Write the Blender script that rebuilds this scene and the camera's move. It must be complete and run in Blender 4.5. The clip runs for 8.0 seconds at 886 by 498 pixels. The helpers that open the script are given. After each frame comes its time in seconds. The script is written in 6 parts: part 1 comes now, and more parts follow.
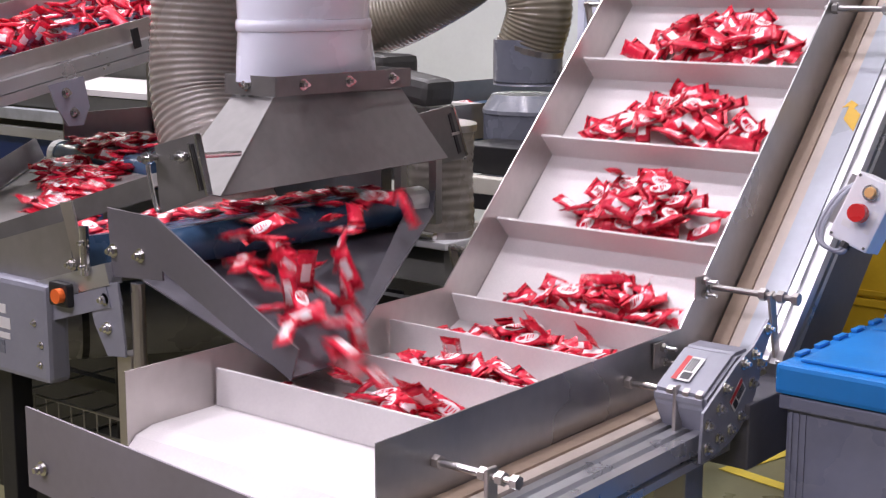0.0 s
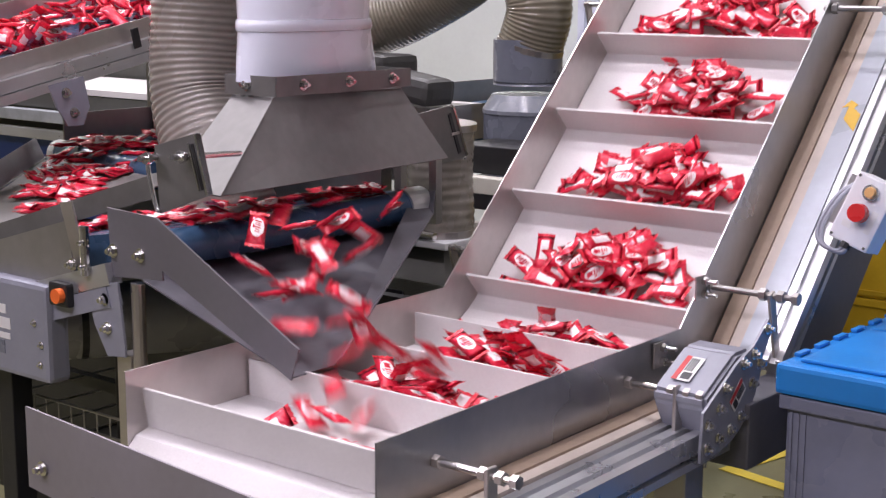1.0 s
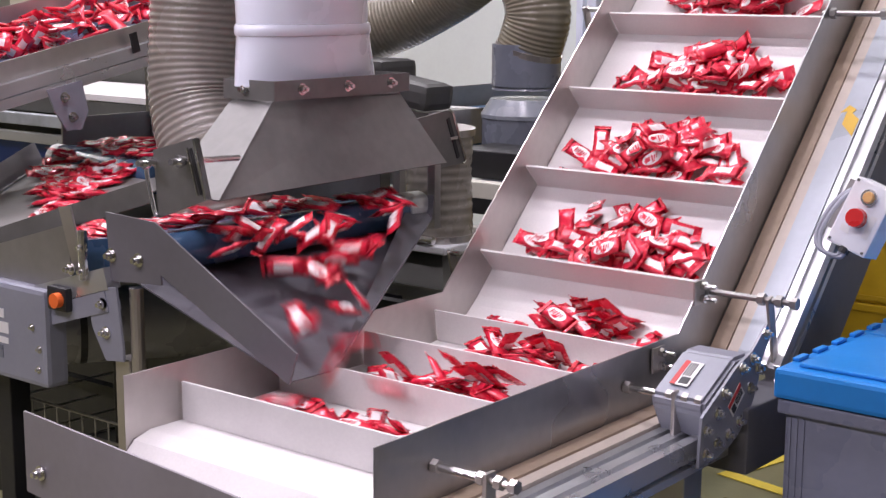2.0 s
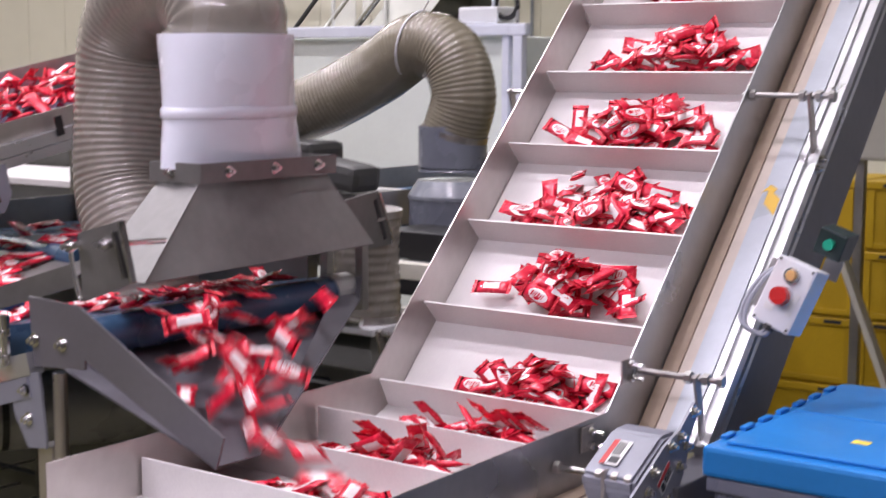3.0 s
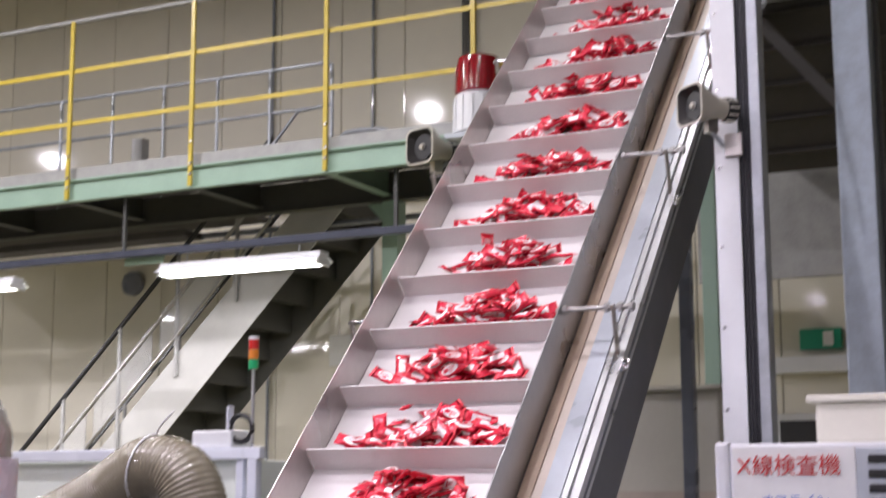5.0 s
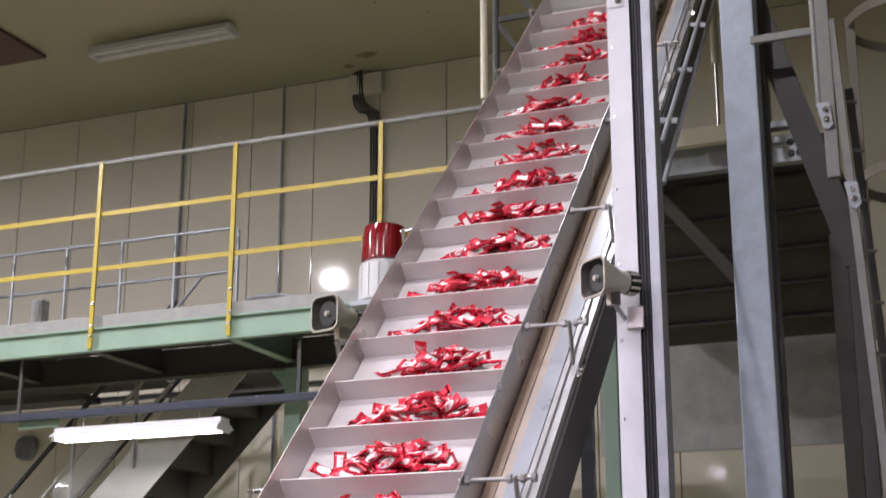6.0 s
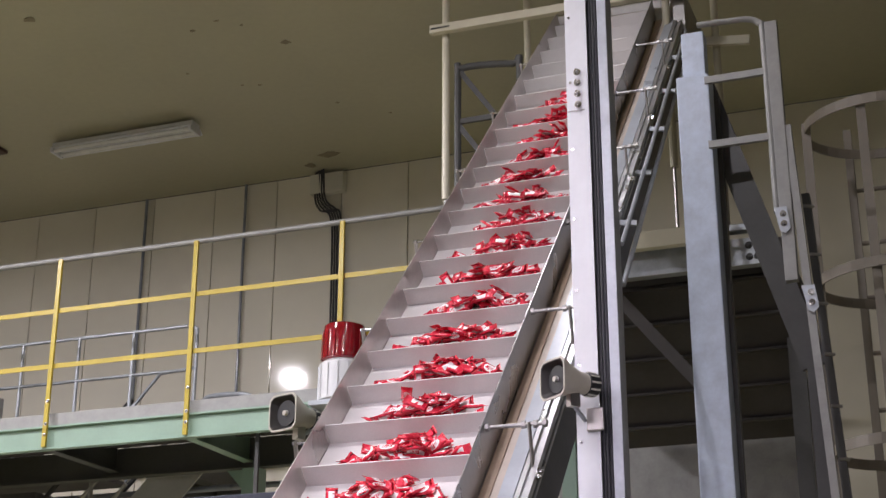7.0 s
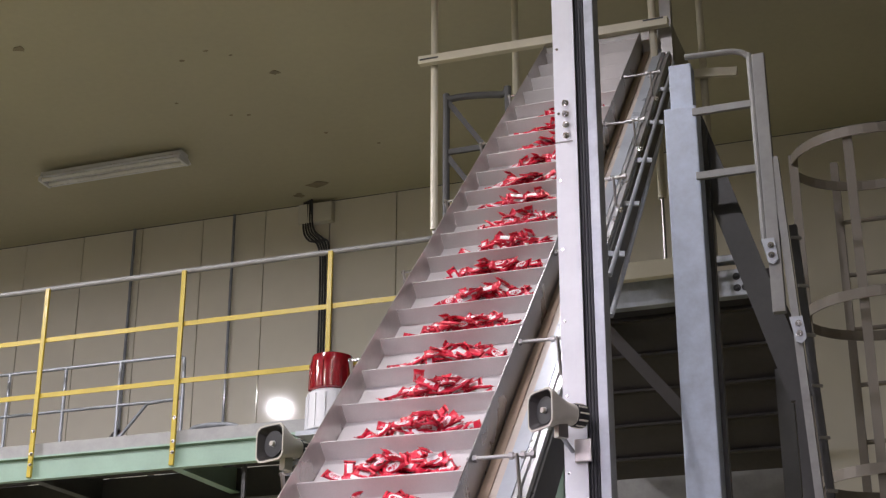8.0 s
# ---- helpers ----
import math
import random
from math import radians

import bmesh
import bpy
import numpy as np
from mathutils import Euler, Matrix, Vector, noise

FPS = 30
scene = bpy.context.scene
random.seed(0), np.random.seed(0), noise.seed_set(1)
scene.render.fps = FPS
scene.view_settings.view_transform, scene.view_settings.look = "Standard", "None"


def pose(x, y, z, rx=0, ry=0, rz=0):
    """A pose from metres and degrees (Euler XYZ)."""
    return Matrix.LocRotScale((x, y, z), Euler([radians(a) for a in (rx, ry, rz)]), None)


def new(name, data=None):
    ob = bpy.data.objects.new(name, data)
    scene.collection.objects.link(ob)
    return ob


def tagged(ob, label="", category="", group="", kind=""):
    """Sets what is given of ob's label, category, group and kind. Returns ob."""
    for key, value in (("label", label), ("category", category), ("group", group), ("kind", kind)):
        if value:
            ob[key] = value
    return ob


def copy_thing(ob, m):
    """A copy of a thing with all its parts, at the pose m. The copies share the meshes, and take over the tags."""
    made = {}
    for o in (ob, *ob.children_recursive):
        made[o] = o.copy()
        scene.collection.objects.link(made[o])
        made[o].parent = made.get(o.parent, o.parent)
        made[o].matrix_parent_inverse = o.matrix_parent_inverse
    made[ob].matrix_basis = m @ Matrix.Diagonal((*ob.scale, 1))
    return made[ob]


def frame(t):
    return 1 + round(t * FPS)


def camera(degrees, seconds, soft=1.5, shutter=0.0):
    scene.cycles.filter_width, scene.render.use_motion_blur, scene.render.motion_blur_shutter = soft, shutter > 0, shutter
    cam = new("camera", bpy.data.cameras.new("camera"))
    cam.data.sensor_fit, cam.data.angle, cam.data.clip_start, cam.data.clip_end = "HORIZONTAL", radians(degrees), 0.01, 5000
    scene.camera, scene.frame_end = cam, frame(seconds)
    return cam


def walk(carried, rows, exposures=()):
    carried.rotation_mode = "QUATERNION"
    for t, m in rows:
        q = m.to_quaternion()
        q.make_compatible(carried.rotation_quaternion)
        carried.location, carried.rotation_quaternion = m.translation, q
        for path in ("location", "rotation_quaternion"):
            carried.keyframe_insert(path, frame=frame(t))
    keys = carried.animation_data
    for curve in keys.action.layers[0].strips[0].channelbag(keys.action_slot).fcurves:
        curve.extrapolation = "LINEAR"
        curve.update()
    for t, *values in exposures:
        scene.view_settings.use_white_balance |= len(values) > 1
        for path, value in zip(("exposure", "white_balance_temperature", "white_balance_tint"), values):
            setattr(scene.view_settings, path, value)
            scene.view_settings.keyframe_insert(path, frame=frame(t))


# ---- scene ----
cam = camera(33.65, 8.0, soft=1.3, shutter=0.5)
PATH = [  # seconds, x, y, z, turn about x, y, z
    (0, 0, 0, 1.5, 79.592, -0.18, 39.301),
    (1.0, 0, 0, 1.5, 79.592, -0.18, 39.301),
    (1.75, 0, 0, 1.5, 79.592, -0.18, 39.301),
    (2.3, 0, 0, 1.5, 80.29, -0.242, 38.884),
    (2.5, 0, 0, 1.5, 80.763, -0.221, 38.334),
    (3, 0, 0, 1.5, 82.95, -0.17, 36.391),
    (3.5, 0, 0, 1.5, 86.189, -0.091, 33.657),
    (4, 0, 0, 1.5, 90.46, 0.083, 30.924),
    (4.5, 0, 0, 1.5, 95.114, 0.125, 28.447),
    (5, 0, 0, 1.5, 99.408, 0.134, 26.157),
    (5.2, 0, 0, 1.5, 100.97, 0.012, 25.062),
    (6.3, 0, 0, 1.5, 107.42, -0.077, 21.732),
    (6.5, 0, 0, 1.5, 108.269, -0.111, 21.402),
    (7, 0, 0, 1.5, 109.882, -0.1, 20.661),
    (7.5, 0, 0, 1.5, 110.784, -0.113, 20.204),
    (8, 0, 0, 1.5, 111.071, -0.092, 20.17),
]
walk(cam, [(t, pose(*p)) for t, *p in PATH])

# ---------------------------------------------------------------- light
world = bpy.data.worlds.new("hall_air")
world.use_nodes = True
world.node_tree.nodes["Background"].inputs[0].default_value = (0.75, 0.8, 0.85, 1)
world.node_tree.nodes["Background"].inputs[1].default_value = 0.02
scene.world = world
scene.view_settings.exposure = 0.19
TUBE_POWER, CEILING_POWER = 40.5, 40.0


# ---------------------------------------------------------------- materials
def mat(name, color, rough=0.5, metal=0.0, vary=0.12, scale=6.0, bump=0.0, bump_scale=60.0, stretch=(1, 1, 1), spread=0.0,
        rough_vary=0.1, glow=0.0, coat=0.0, trans=0.0):
    """A surface: base colour with large stains and fine grain, uneven gloss and fine relief."""
    m = bpy.data.materials.new(name)
    m.use_nodes = True
    nt = m.node_tree
    n, l = nt.nodes, nt.links
    b = n["Principled BSDF"]
    b.inputs["Roughness"].default_value, b.inputs["Metallic"].default_value = rough, metal
    b.inputs["Coat Weight"].default_value = coat
    b.inputs["Transmission Weight"].default_value = trans
    tc = n.new("ShaderNodeTexCoord")
    mp = n.new("ShaderNodeMapping")
    mp.inputs["Scale"].default_value = stretch
    l.new(tc.outputs["Object"], mp.inputs["Vector"])
    big, fine = n.new("ShaderNodeTexNoise"), n.new("ShaderNodeTexNoise")
    big.inputs["Scale"].default_value, big.inputs["Detail"].default_value = scale, 4
    fine.inputs["Scale"].default_value, fine.inputs["Detail"].default_value = bump_scale, 5
    l.new(mp.outputs[0], big.inputs["Vector"])
    l.new(mp.outputs[0], fine.inputs["Vector"])
    add = n.new("ShaderNodeMath")
    add.operation = "MULTIPLY_ADD"
    l.new(fine.outputs["Fac"], add.inputs[0])
    add.inputs[1].default_value = 0.35
    l.new(big.outputs["Fac"], add.inputs[2])
    ramp = n.new("ShaderNodeMapRange")
    ramp.inputs["From Min"].default_value, ramp.inputs["From Max"].default_value = 0.35, 1.0
    ramp.inputs["To Min"].default_value, ramp.inputs["To Max"].default_value = 1 - vary, 1 + vary
    l.new(add.outputs[0], ramp.inputs["Value"])
    val = ramp.outputs[0]
    if spread:
        oi = n.new("ShaderNodeObjectInfo")
        r2 = n.new("ShaderNodeMapRange")
        r2.inputs["To Min"].default_value, r2.inputs["To Max"].default_value = 1 - spread, 1 + spread
        l.new(oi.outputs["Random"], r2.inputs["Value"])
        mul = n.new("ShaderNodeMath")
        mul.operation = "MULTIPLY"
        l.new(val, mul.inputs[0])
        l.new(r2.outputs[0], mul.inputs[1])
        val = mul.outputs[0]
    sc = n.new("ShaderNodeVectorMath")
    sc.operation = "SCALE"
    sc.inputs[0].default_value = color
    l.new(val, sc.inputs["Scale"])
    l.new(sc.outputs[0], b.inputs["Base Color"])
    if rough_vary:
        rr = n.new("ShaderNodeMapRange")
        rr.inputs["From Min"].default_value, rr.inputs["From Max"].default_value = 0.3, 0.75
        rr.inputs["To Min"].default_value, rr.inputs["To Max"].default_value = max(0.03, rough - rough_vary), min(1, rough + rough_vary)
        l.new(big.outputs["Fac"], rr.inputs["Value"])
        l.new(rr.outputs[0], b.inputs["Roughness"])
    if bump:
        bp = n.new("ShaderNodeBump")
        bp.inputs["Strength"].default_value, bp.inputs["Distance"].default_value = 0.6, bump
        l.new(fine.outputs["Fac"], bp.inputs["Height"])
        l.new(bp.outputs[0], b.inputs["Normal"])
    if glow:
        b.inputs["Emission Color"].default_value = (*color, 1)
        b.inputs["Emission Strength"].default_value = glow
    return m


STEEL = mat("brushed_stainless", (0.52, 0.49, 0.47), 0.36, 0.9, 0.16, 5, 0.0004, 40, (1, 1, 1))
# copy for the right side sheet, darker because its outer face is shaded
STEEL_MID = mat("shade_greyed_stainless", (0.40, 0.40, 0.405), 0.33, 0.92, 0.16, 5, 0.0004, 40)
# stainless again, with shade put into the colour
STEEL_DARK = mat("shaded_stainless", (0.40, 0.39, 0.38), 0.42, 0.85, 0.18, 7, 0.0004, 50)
STEEL_BRIGHT = mat("polished_bolt_steel", (0.68, 0.67, 0.66), 0.22, 1.0, 0.08, 20)
HOOD_STEEL = mat("dull_welded_stainless", (0.19, 0.187, 0.18), 0.5, 0.4, 0.3, 4, 0.0004, 40)
FUNNEL = mat("grey_funnel_sheet", (0.165, 0.16, 0.175), 0.45, 0.2, 0.12, 8, 0.0003, 80)
FUNNEL_PAN = mat("dark_funnel_sheet", (0.125, 0.122, 0.14), 0.42, 0.1, 0.2, 9, 0.0003, 80)
END_SHEET = mat("scuffed_grey_sheet", (0.25, 0.235, 0.26), 0.42, 0.25, 0.14, 6, 0.0004, 60)
GALV = mat("galvanised_steel", (0.46, 0.49, 0.53), 0.5, 0.55, 0.22, 14, 0.0005, 70)
DRUM = mat("dark_drum_enamel", (0.30, 0.30, 0.31), 0.3, 0.1, 0.15, 8, 0.0003, 60, coat=0.2)
CHUTE = mat("worn_chute_sheet", (0.22, 0.215, 0.205), 0.45, 0.3, 0.2, 8, 0.0004, 50)
POST_WHITE = mat("bluish_white_channel", (0.83, 0.85, 0.89), 0.42, 0, 0.06, 8, 0.0002, 60)
COVER_STRIP = mat("pale_coated_strip", (0.50, 0.54, 0.59), 0.35, 0.1, 0.12, 7, 0.0003, 60)
SIDE_SHEET = mat("dull_side_sheet", (0.13, 0.13, 0.145), 0.45, 0.2, 0.2, 6, 0.0004, 50)
GUARD = mat("weathered_grey_tube", (0.34, 0.34, 0.33), 0.55, 0.2, 0.2, 12, 0.0003, 60)
RAKE = mat("dark_painted_channel", (0.07, 0.07, 0.068), 0.5, 0.1, 0.2, 8, 0.0003, 60)
COLUMN_BLUE = mat("blue_grey_galvanised", (0.60, 0.68, 0.82), 0.5, 0.05, 0.2, 12, 0.0005, 60)
ALU = mat("anodised_aluminium", (0.62, 0.63, 0.65), 0.34, 0.8, 0.06, 10)
BELT = mat("white_conveyor_belt", (0.69, 0.668, 0.658), 0.5, 0, 0.13, 4, 0.0003, 220)
BELT_BLUE = mat("dark_blue_belt", (0.045, 0.095, 0.175), 0.27, 0, 0.25, 9, 0.0003, 150)
RED = mat("red_foil_wrapper", (0.72, 0.018, 0.055), 0.25, 0.1, 0.2, 45, 0.0014, 75, spread=0.10, coat=0.4)
RED_SEAL = mat("crimped_red_foil", (0.62, 0.015, 0.04), 0.3, 0.2, 0.3, 50, 0.001, 260, spread=0.12)
WHITE_PRINT = mat("white_wrapper_print", (0.84, 0.79, 0.79), 0.3, 0.0, 0.08, 60, 0.0008, 120)
WALL_PANEL = mat("cream_insulated_panel", (0.77, 0.735, 0.635), 0.075, 0, 0.06, 1.2, 0.00003, 8, spread=0.03, rough_vary=0.02)
DARK_WALL = mat("dim_reflection_wall", (0.10, 0.10, 0.105), 0.6, 0, 0.12, 1.5, 0.0003, 30)
CEIL = mat("olive_painted_ceiling", (0.48, 0.455, 0.325), 0.55, 0, 0.12, 0.7, 0.0004, 20)
CEIL_DIRT = mat("stained_ceiling_paint", (0.27, 0.23, 0.155), 0.7, 0, 0.3, 12)
FLOOR = mat("green_epoxy_floor", (0.20, 0.19, 0.10), 0.35, 0, 0.2, 2, 0.0004, 40)
GREEN = mat("pale_green_steel_paint", (0.30, 0.43, 0.34), 0.45, 0.1, 0.12, 5, 0.0003, 60)
YELLOW = mat("yellow_rail_paint", (0.54, 0.41, 0.04), 0.4, 0, 0.12, 8, 0.0002, 60)
# near-black: the shade under decks and treads is put into this colour
UNDERSIDE = mat("underside_shade_steel", (0.070, 0.064, 0.062), 0.65, 0.2, 0.25, 4, 0.0006, 40)
# dark steel; on the far stringer and gallery joists it stands for shade
DARK_GRATE = mat("dark_steel_and_shade", (0.10, 0.10, 0.09), 0.6, 0.4, 0.2, 4, 0.0006, 40)
HOSE = mat("smoke_grey_pvc_hose", (0.27, 0.25, 0.215), 0.24, 0, 0.2, 10, 0.0003, 60, coat=0.45)
HOSE_OLIVE = mat("olive_grey_pvc_hose", (0.20, 0.18, 0.13), 0.24, 0, 0.2, 10, 0.0003, 60, coat=0.5)
COLLAR = mat("white_plastic_collar", (0.80, 0.83, 0.93), 0.28, 0, 0.05, 6, 0.0006, 12, coat=0.5)
PVC = mat("grey_pvc_pipe", (0.17, 0.185, 0.225), 0.3, 0, 0.12, 8, 0.0002, 70, coat=0.2)
PVC_LIGHT = mat("light_grey_pvc_reducer", (0.26, 0.28, 0.32), 0.3, 0, 0.12, 8, 0.0002, 70, coat=0.2)
TAN = mat("tan_wear_strip", (0.40, 0.305, 0.225), 0.5, 0, 0.22, 8, 0.0004, 80)
TAN_LIGHT = mat("pale_belt_edge", (0.63, 0.55, 0.48), 0.5, 0, 0.14, 8, 0.0004, 80)
WHITE_PAINT = mat("white_coated_sheet", (0.78, 0.79, 0.82), 0.4, 0, 0.06, 6, 0.0002, 80)
GREY_PAINT = mat("grey_enamel", (0.27, 0.28, 0.33), 0.42, 0.1, 0.1, 8, 0.0003, 90)
BLACK = mat("black_plastic", (0.018, 0.018, 0.02), 0.45, 0, 0.2, 20, 0.0003, 90)
BLUE_LID = mat("blue_crate_plastic", (0.018, 0.22, 0.62), 0.4, 0, 0.1, 6, 0.0005, 90)
CLEAR_CRATE = mat("frosted_grey_crate", (0.20, 0.215, 0.29), 0.3, 0, 0.12, 7, 0.0005, 60, coat=0.2)
CRATE_YELLOW = mat("yellow_crate_plastic", (0.50, 0.32, 0.012), 0.45, 0, 0.12, 5, 0.0005, 70, spread=0.1)
ORANGE = mat("orange_button", (0.85, 0.16, 0.03), 0.35, 0, 0.05, 20)
RED_PLASTIC = mat("red_mushroom_button", (0.62, 0.02, 0.02), 0.3, 0, 0.05, 20, coat=0.3)
AMBER = mat("amber_pilot_lens", (0.72, 0.42, 0.16), 0.3, 0, 0.05, 20, coat=0.3)
GREEN_BTN = mat("green_button", (0.02, 0.42, 0.25), 0.35, 0, 0.05, 20)
RED_GLASS = mat("red_beacon_lens", (0.27, 0.004, 0.012), 0.15, 0, 0.25, 14, 0.001, 50, coat=0.6)
IVORY = mat("ivory_plastic_horn", (0.52, 0.49, 0.42), 0.42, 0, 0.08, 10)
HORN_MOUTH = mat("dark_horn_mouth", (0.035, 0.032, 0.03), 0.5, 0, 0.2, 12)
IVORY_PIPE = mat("ivory_plastic_conduit", (0.66, 0.62, 0.48), 0.42, 0, 0.06, 10)
LABEL = mat("white_sticker", (0.78, 0.78, 0.77), 0.5, 0, 0.04, 30)
INK = mat("black_ink", (0.03, 0.03, 0.035), 0.6, 0, 0.1, 30)
RED_INK = mat("red_ink", (0.55, 0.05, 0.05), 0.6, 0, 0.1, 30)
BLUE_INK = mat("blue_ink", (0.10, 0.20, 0.55), 0.6, 0, 0.1, 30)
YELLOW_INK = mat("yellow_ink", (0.80, 0.62, 0.08), 0.6, 0, 0.1, 30)
RUBBER = mat("black_rubber_cable", (0.04, 0.04, 0.045), 0.5, 0, 0.15, 30)
LAMP_GLOW = mat("lit_fluorescent_tube", (1.0, 0.97, 0.93), 0.4, 0, 0, 5, glow=9.0, rough_vary=0)
TUBE_OFF = mat("dim_fluorescent_tube", (0.86, 0.86, 0.84), 0.25, 0, 0.02, 5)
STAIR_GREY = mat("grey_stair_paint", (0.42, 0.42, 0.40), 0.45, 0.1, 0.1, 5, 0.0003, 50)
SIGN_GREEN = mat("green_exit_sign", (0.0, 0.28, 0.15), 0.4, 0, 0.05, 20)
CREAM_BOX = mat("cream_enamel_cabinet", (0.70, 0.68, 0.60), 0.45, 0, 0.08, 5, 0.0002, 60)
NAVY_RAIL = mat("dark_navy_rail_paint", (0.045, 0.052, 0.08), 0.45, 0.1, 0.15, 8)
ENCLOSURE = mat("pale_green_white_enamel", (0.82, 0.87, 0.82), 0.4, 0, 0.06, 4, 0.0002, 60)
CLEAR_PANEL = mat("clear_acrylic_panel", (0.9, 0.92, 0.94), 0.05, 0, 0.02, 5, trans=0.92, rough_vary=0)


# ---------------------------------------------------------------- mesh helpers
def part(name, bm, material, parent=None, label=""):
    """Links a bmesh as one mesh object, under a thing or a part if one is given."""
    me = bpy.data.meshes.new(name)
    bmesh.ops.recalc_face_normals(bm, faces=bm.faces)
    bm.to_mesh(me)
    bm.free()
    me.materials.append(material)
    ob = new(name, me)
    if parent is not None:
        ob.parent = parent
        ob.matrix_parent_inverse = parent.matrix_basis.inverted()
    return tagged(ob, label)


def thing(name, label, category, at=(0, 0, 0), group="", kind=""):
    ob = new(name)
    ob.location = at
    ob.empty_display_size = 0.05
    return tagged(ob, label, category, group, kind)


def solid(bm, pts, faces):
    vs = [bm.verts.new(p) for p in pts]
    for f in faces:
        bm.faces.new([vs[i] for i in f])
    return bm


CUBE = [(0, 1, 3, 2), (4, 6, 7, 5), (0, 4, 5, 1), (2, 3, 7, 6), (0, 2, 6, 4), (1, 5, 7, 3)]


def box(lo, hi, bm=None, bevel=0.0):
    b = bmesh.new()
    solid(b, [(x, y, z) for x in (lo[0], hi[0]) for y in (lo[1], hi[1]) for z in (lo[2], hi[2])], CUBE)
    if bevel:
        bmesh.ops.bevel(b, geom=b.edges[:], offset=bevel, segments=2, affect="EDGES", profile=0.6)
    return join(b, bm)


def join(b, bm=None):
    """Adds bmesh b to bm (or returns b alone)."""
    if bm is None:
        return b
    me = bpy.data.meshes.new("tmp")
    b.to_mesh(me)
    b.free()
    bm.from_mesh(me)
    bpy.data.meshes.remove(me)
    return bm


def moved(b, m):
    b.transform(m)
    return b


def bar(p, q, w, h, bm=None, up=(0, 0, 1), bevel=0.0):
    """A bar of section w x h from p to q."""
    p, q = Vector(p), Vector(q)
    d = q - p
    L = d.length
    d.normalize()
    side = d.cross(Vector(up))
    if side.length < 1e-4:
        side = d.cross(Vector((1, 0, 0)))
    side.normalize()
    u = side.cross(d)
    b = box((-w / 2, 0, -h / 2), (w / 2, L, h / 2), None, bevel)
    m = Matrix((side, d, u)).transposed().to_4x4()
    return join(moved(b, Matrix.Translation(p) @ m), bm)


def rod(p, q, r, bm=None, n=12, r2=None):
    """A round bar or cone from p to q."""
    p, q = Vector(p), Vector(q)
    d = q - p
    b = bmesh.new()
    bmesh.ops.create_cone(b, cap_ends=True, segments=n, radius1=r, radius2=r if r2 is None else r2, depth=d.length)
    m = Matrix.Translation((p + q) / 2) @ d.to_track_quat("Z", "Y").to_matrix().to_4x4()
    return join(moved(b, m), bm)


def plate(pts, thick, bm=None):
    """A flat sheet through pts (in order), made thick along its normal, half each side."""
    pts = [Vector(p) for p in pts]
    nrm = Vector((0, 0, 0))
    for i, p in enumerate(pts):
        nrm += (p - pts[0]).cross(pts[(i + 1) % len(pts)] - pts[0])
    nrm.normalize()
    b = bmesh.new()
    lo = [b.verts.new(p - nrm * thick / 2) for p in pts]
    hi = [b.verts.new(p + nrm * thick / 2) for p in pts]
    k = len(pts)
    b.faces.new(lo[::-1])
    b.faces.new(hi)
    for i in range(k):
        b.faces.new((lo[i], lo[(i + 1) % k], hi[(i + 1) % k], hi[i]))
    return join(b, bm)


def smooth_path(pts, n):
    """Catmull-Rom points along pts."""
    P = [Vector(p) for p in pts]
    P = [2 * P[0] - P[1]] + P + [2 * P[-1] - P[-2]]
    out = []
    for i in range(1, len(P) - 2):
        a, b, c, d = P[i - 1:i + 3]
        for k in range(n):
            t = k / n
            out.append(0.5 * (2 * b + (c - a) * t + (2 * a - 5 * b + 4 * c - d) * t * t + (3 * b - a - 3 * c + d) * t ** 3))
    out.append(P[-2])
    return out


def tube(pts, radius, bm=None, n=12, caps=True):
    """A round tube along pts; radius a number or a function of (index, count)."""
    b = bmesh.new()
    rings = []
    ref = None
    for i, p in enumerate(pts):
        d = (pts[min(i + 1, len(pts) - 1)] - pts[max(i - 1, 0)]).normalized()
        if ref is None:
            ref = d.orthogonal().normalized()
        ref = (ref - d * ref.dot(d)).normalized()
        side = d.cross(ref)
        r = radius(i, len(pts)) if callable(radius) else radius
        rings.append([b.verts.new(p + (ref * math.cos(a) + side * math.sin(a)) * r) for a in [2 * math.pi * k / n for k in range(n)]])
    for r0, r1 in zip(rings, rings[1:]):
        for k in range(n):
            b.faces.new((r0[k], r0[(k + 1) % n], r1[(k + 1) % n], r1[k]))
    if caps:
        b.faces.new(rings[0][::-1])
        b.faces.new(rings[-1])
    return join(b, bm)


def shade_smooth(ob, angle=40):
    for p in ob.data.polygons:
        p.use_smooth = True
    ob.data.set_sharp_from_angle(angle=radians(angle))
    return ob


def hexbolt(at, axis, r=0.009, L=0.008):
    """A hexagon bolt head with its washer, on a surface at `at` looking along axis."""
    at, axis = Vector(at), Vector(axis).normalized()
    b = rod(at, at + axis * 0.002, r * 1.45, None, 14)
    rod(at + axis * 0.002, at + axis * (0.002 + L), r, b, 6)
    return rod(at + axis * (0.002 + L), at + axis * (0.004 + L * 1.6), r * 0.55, b, 8)


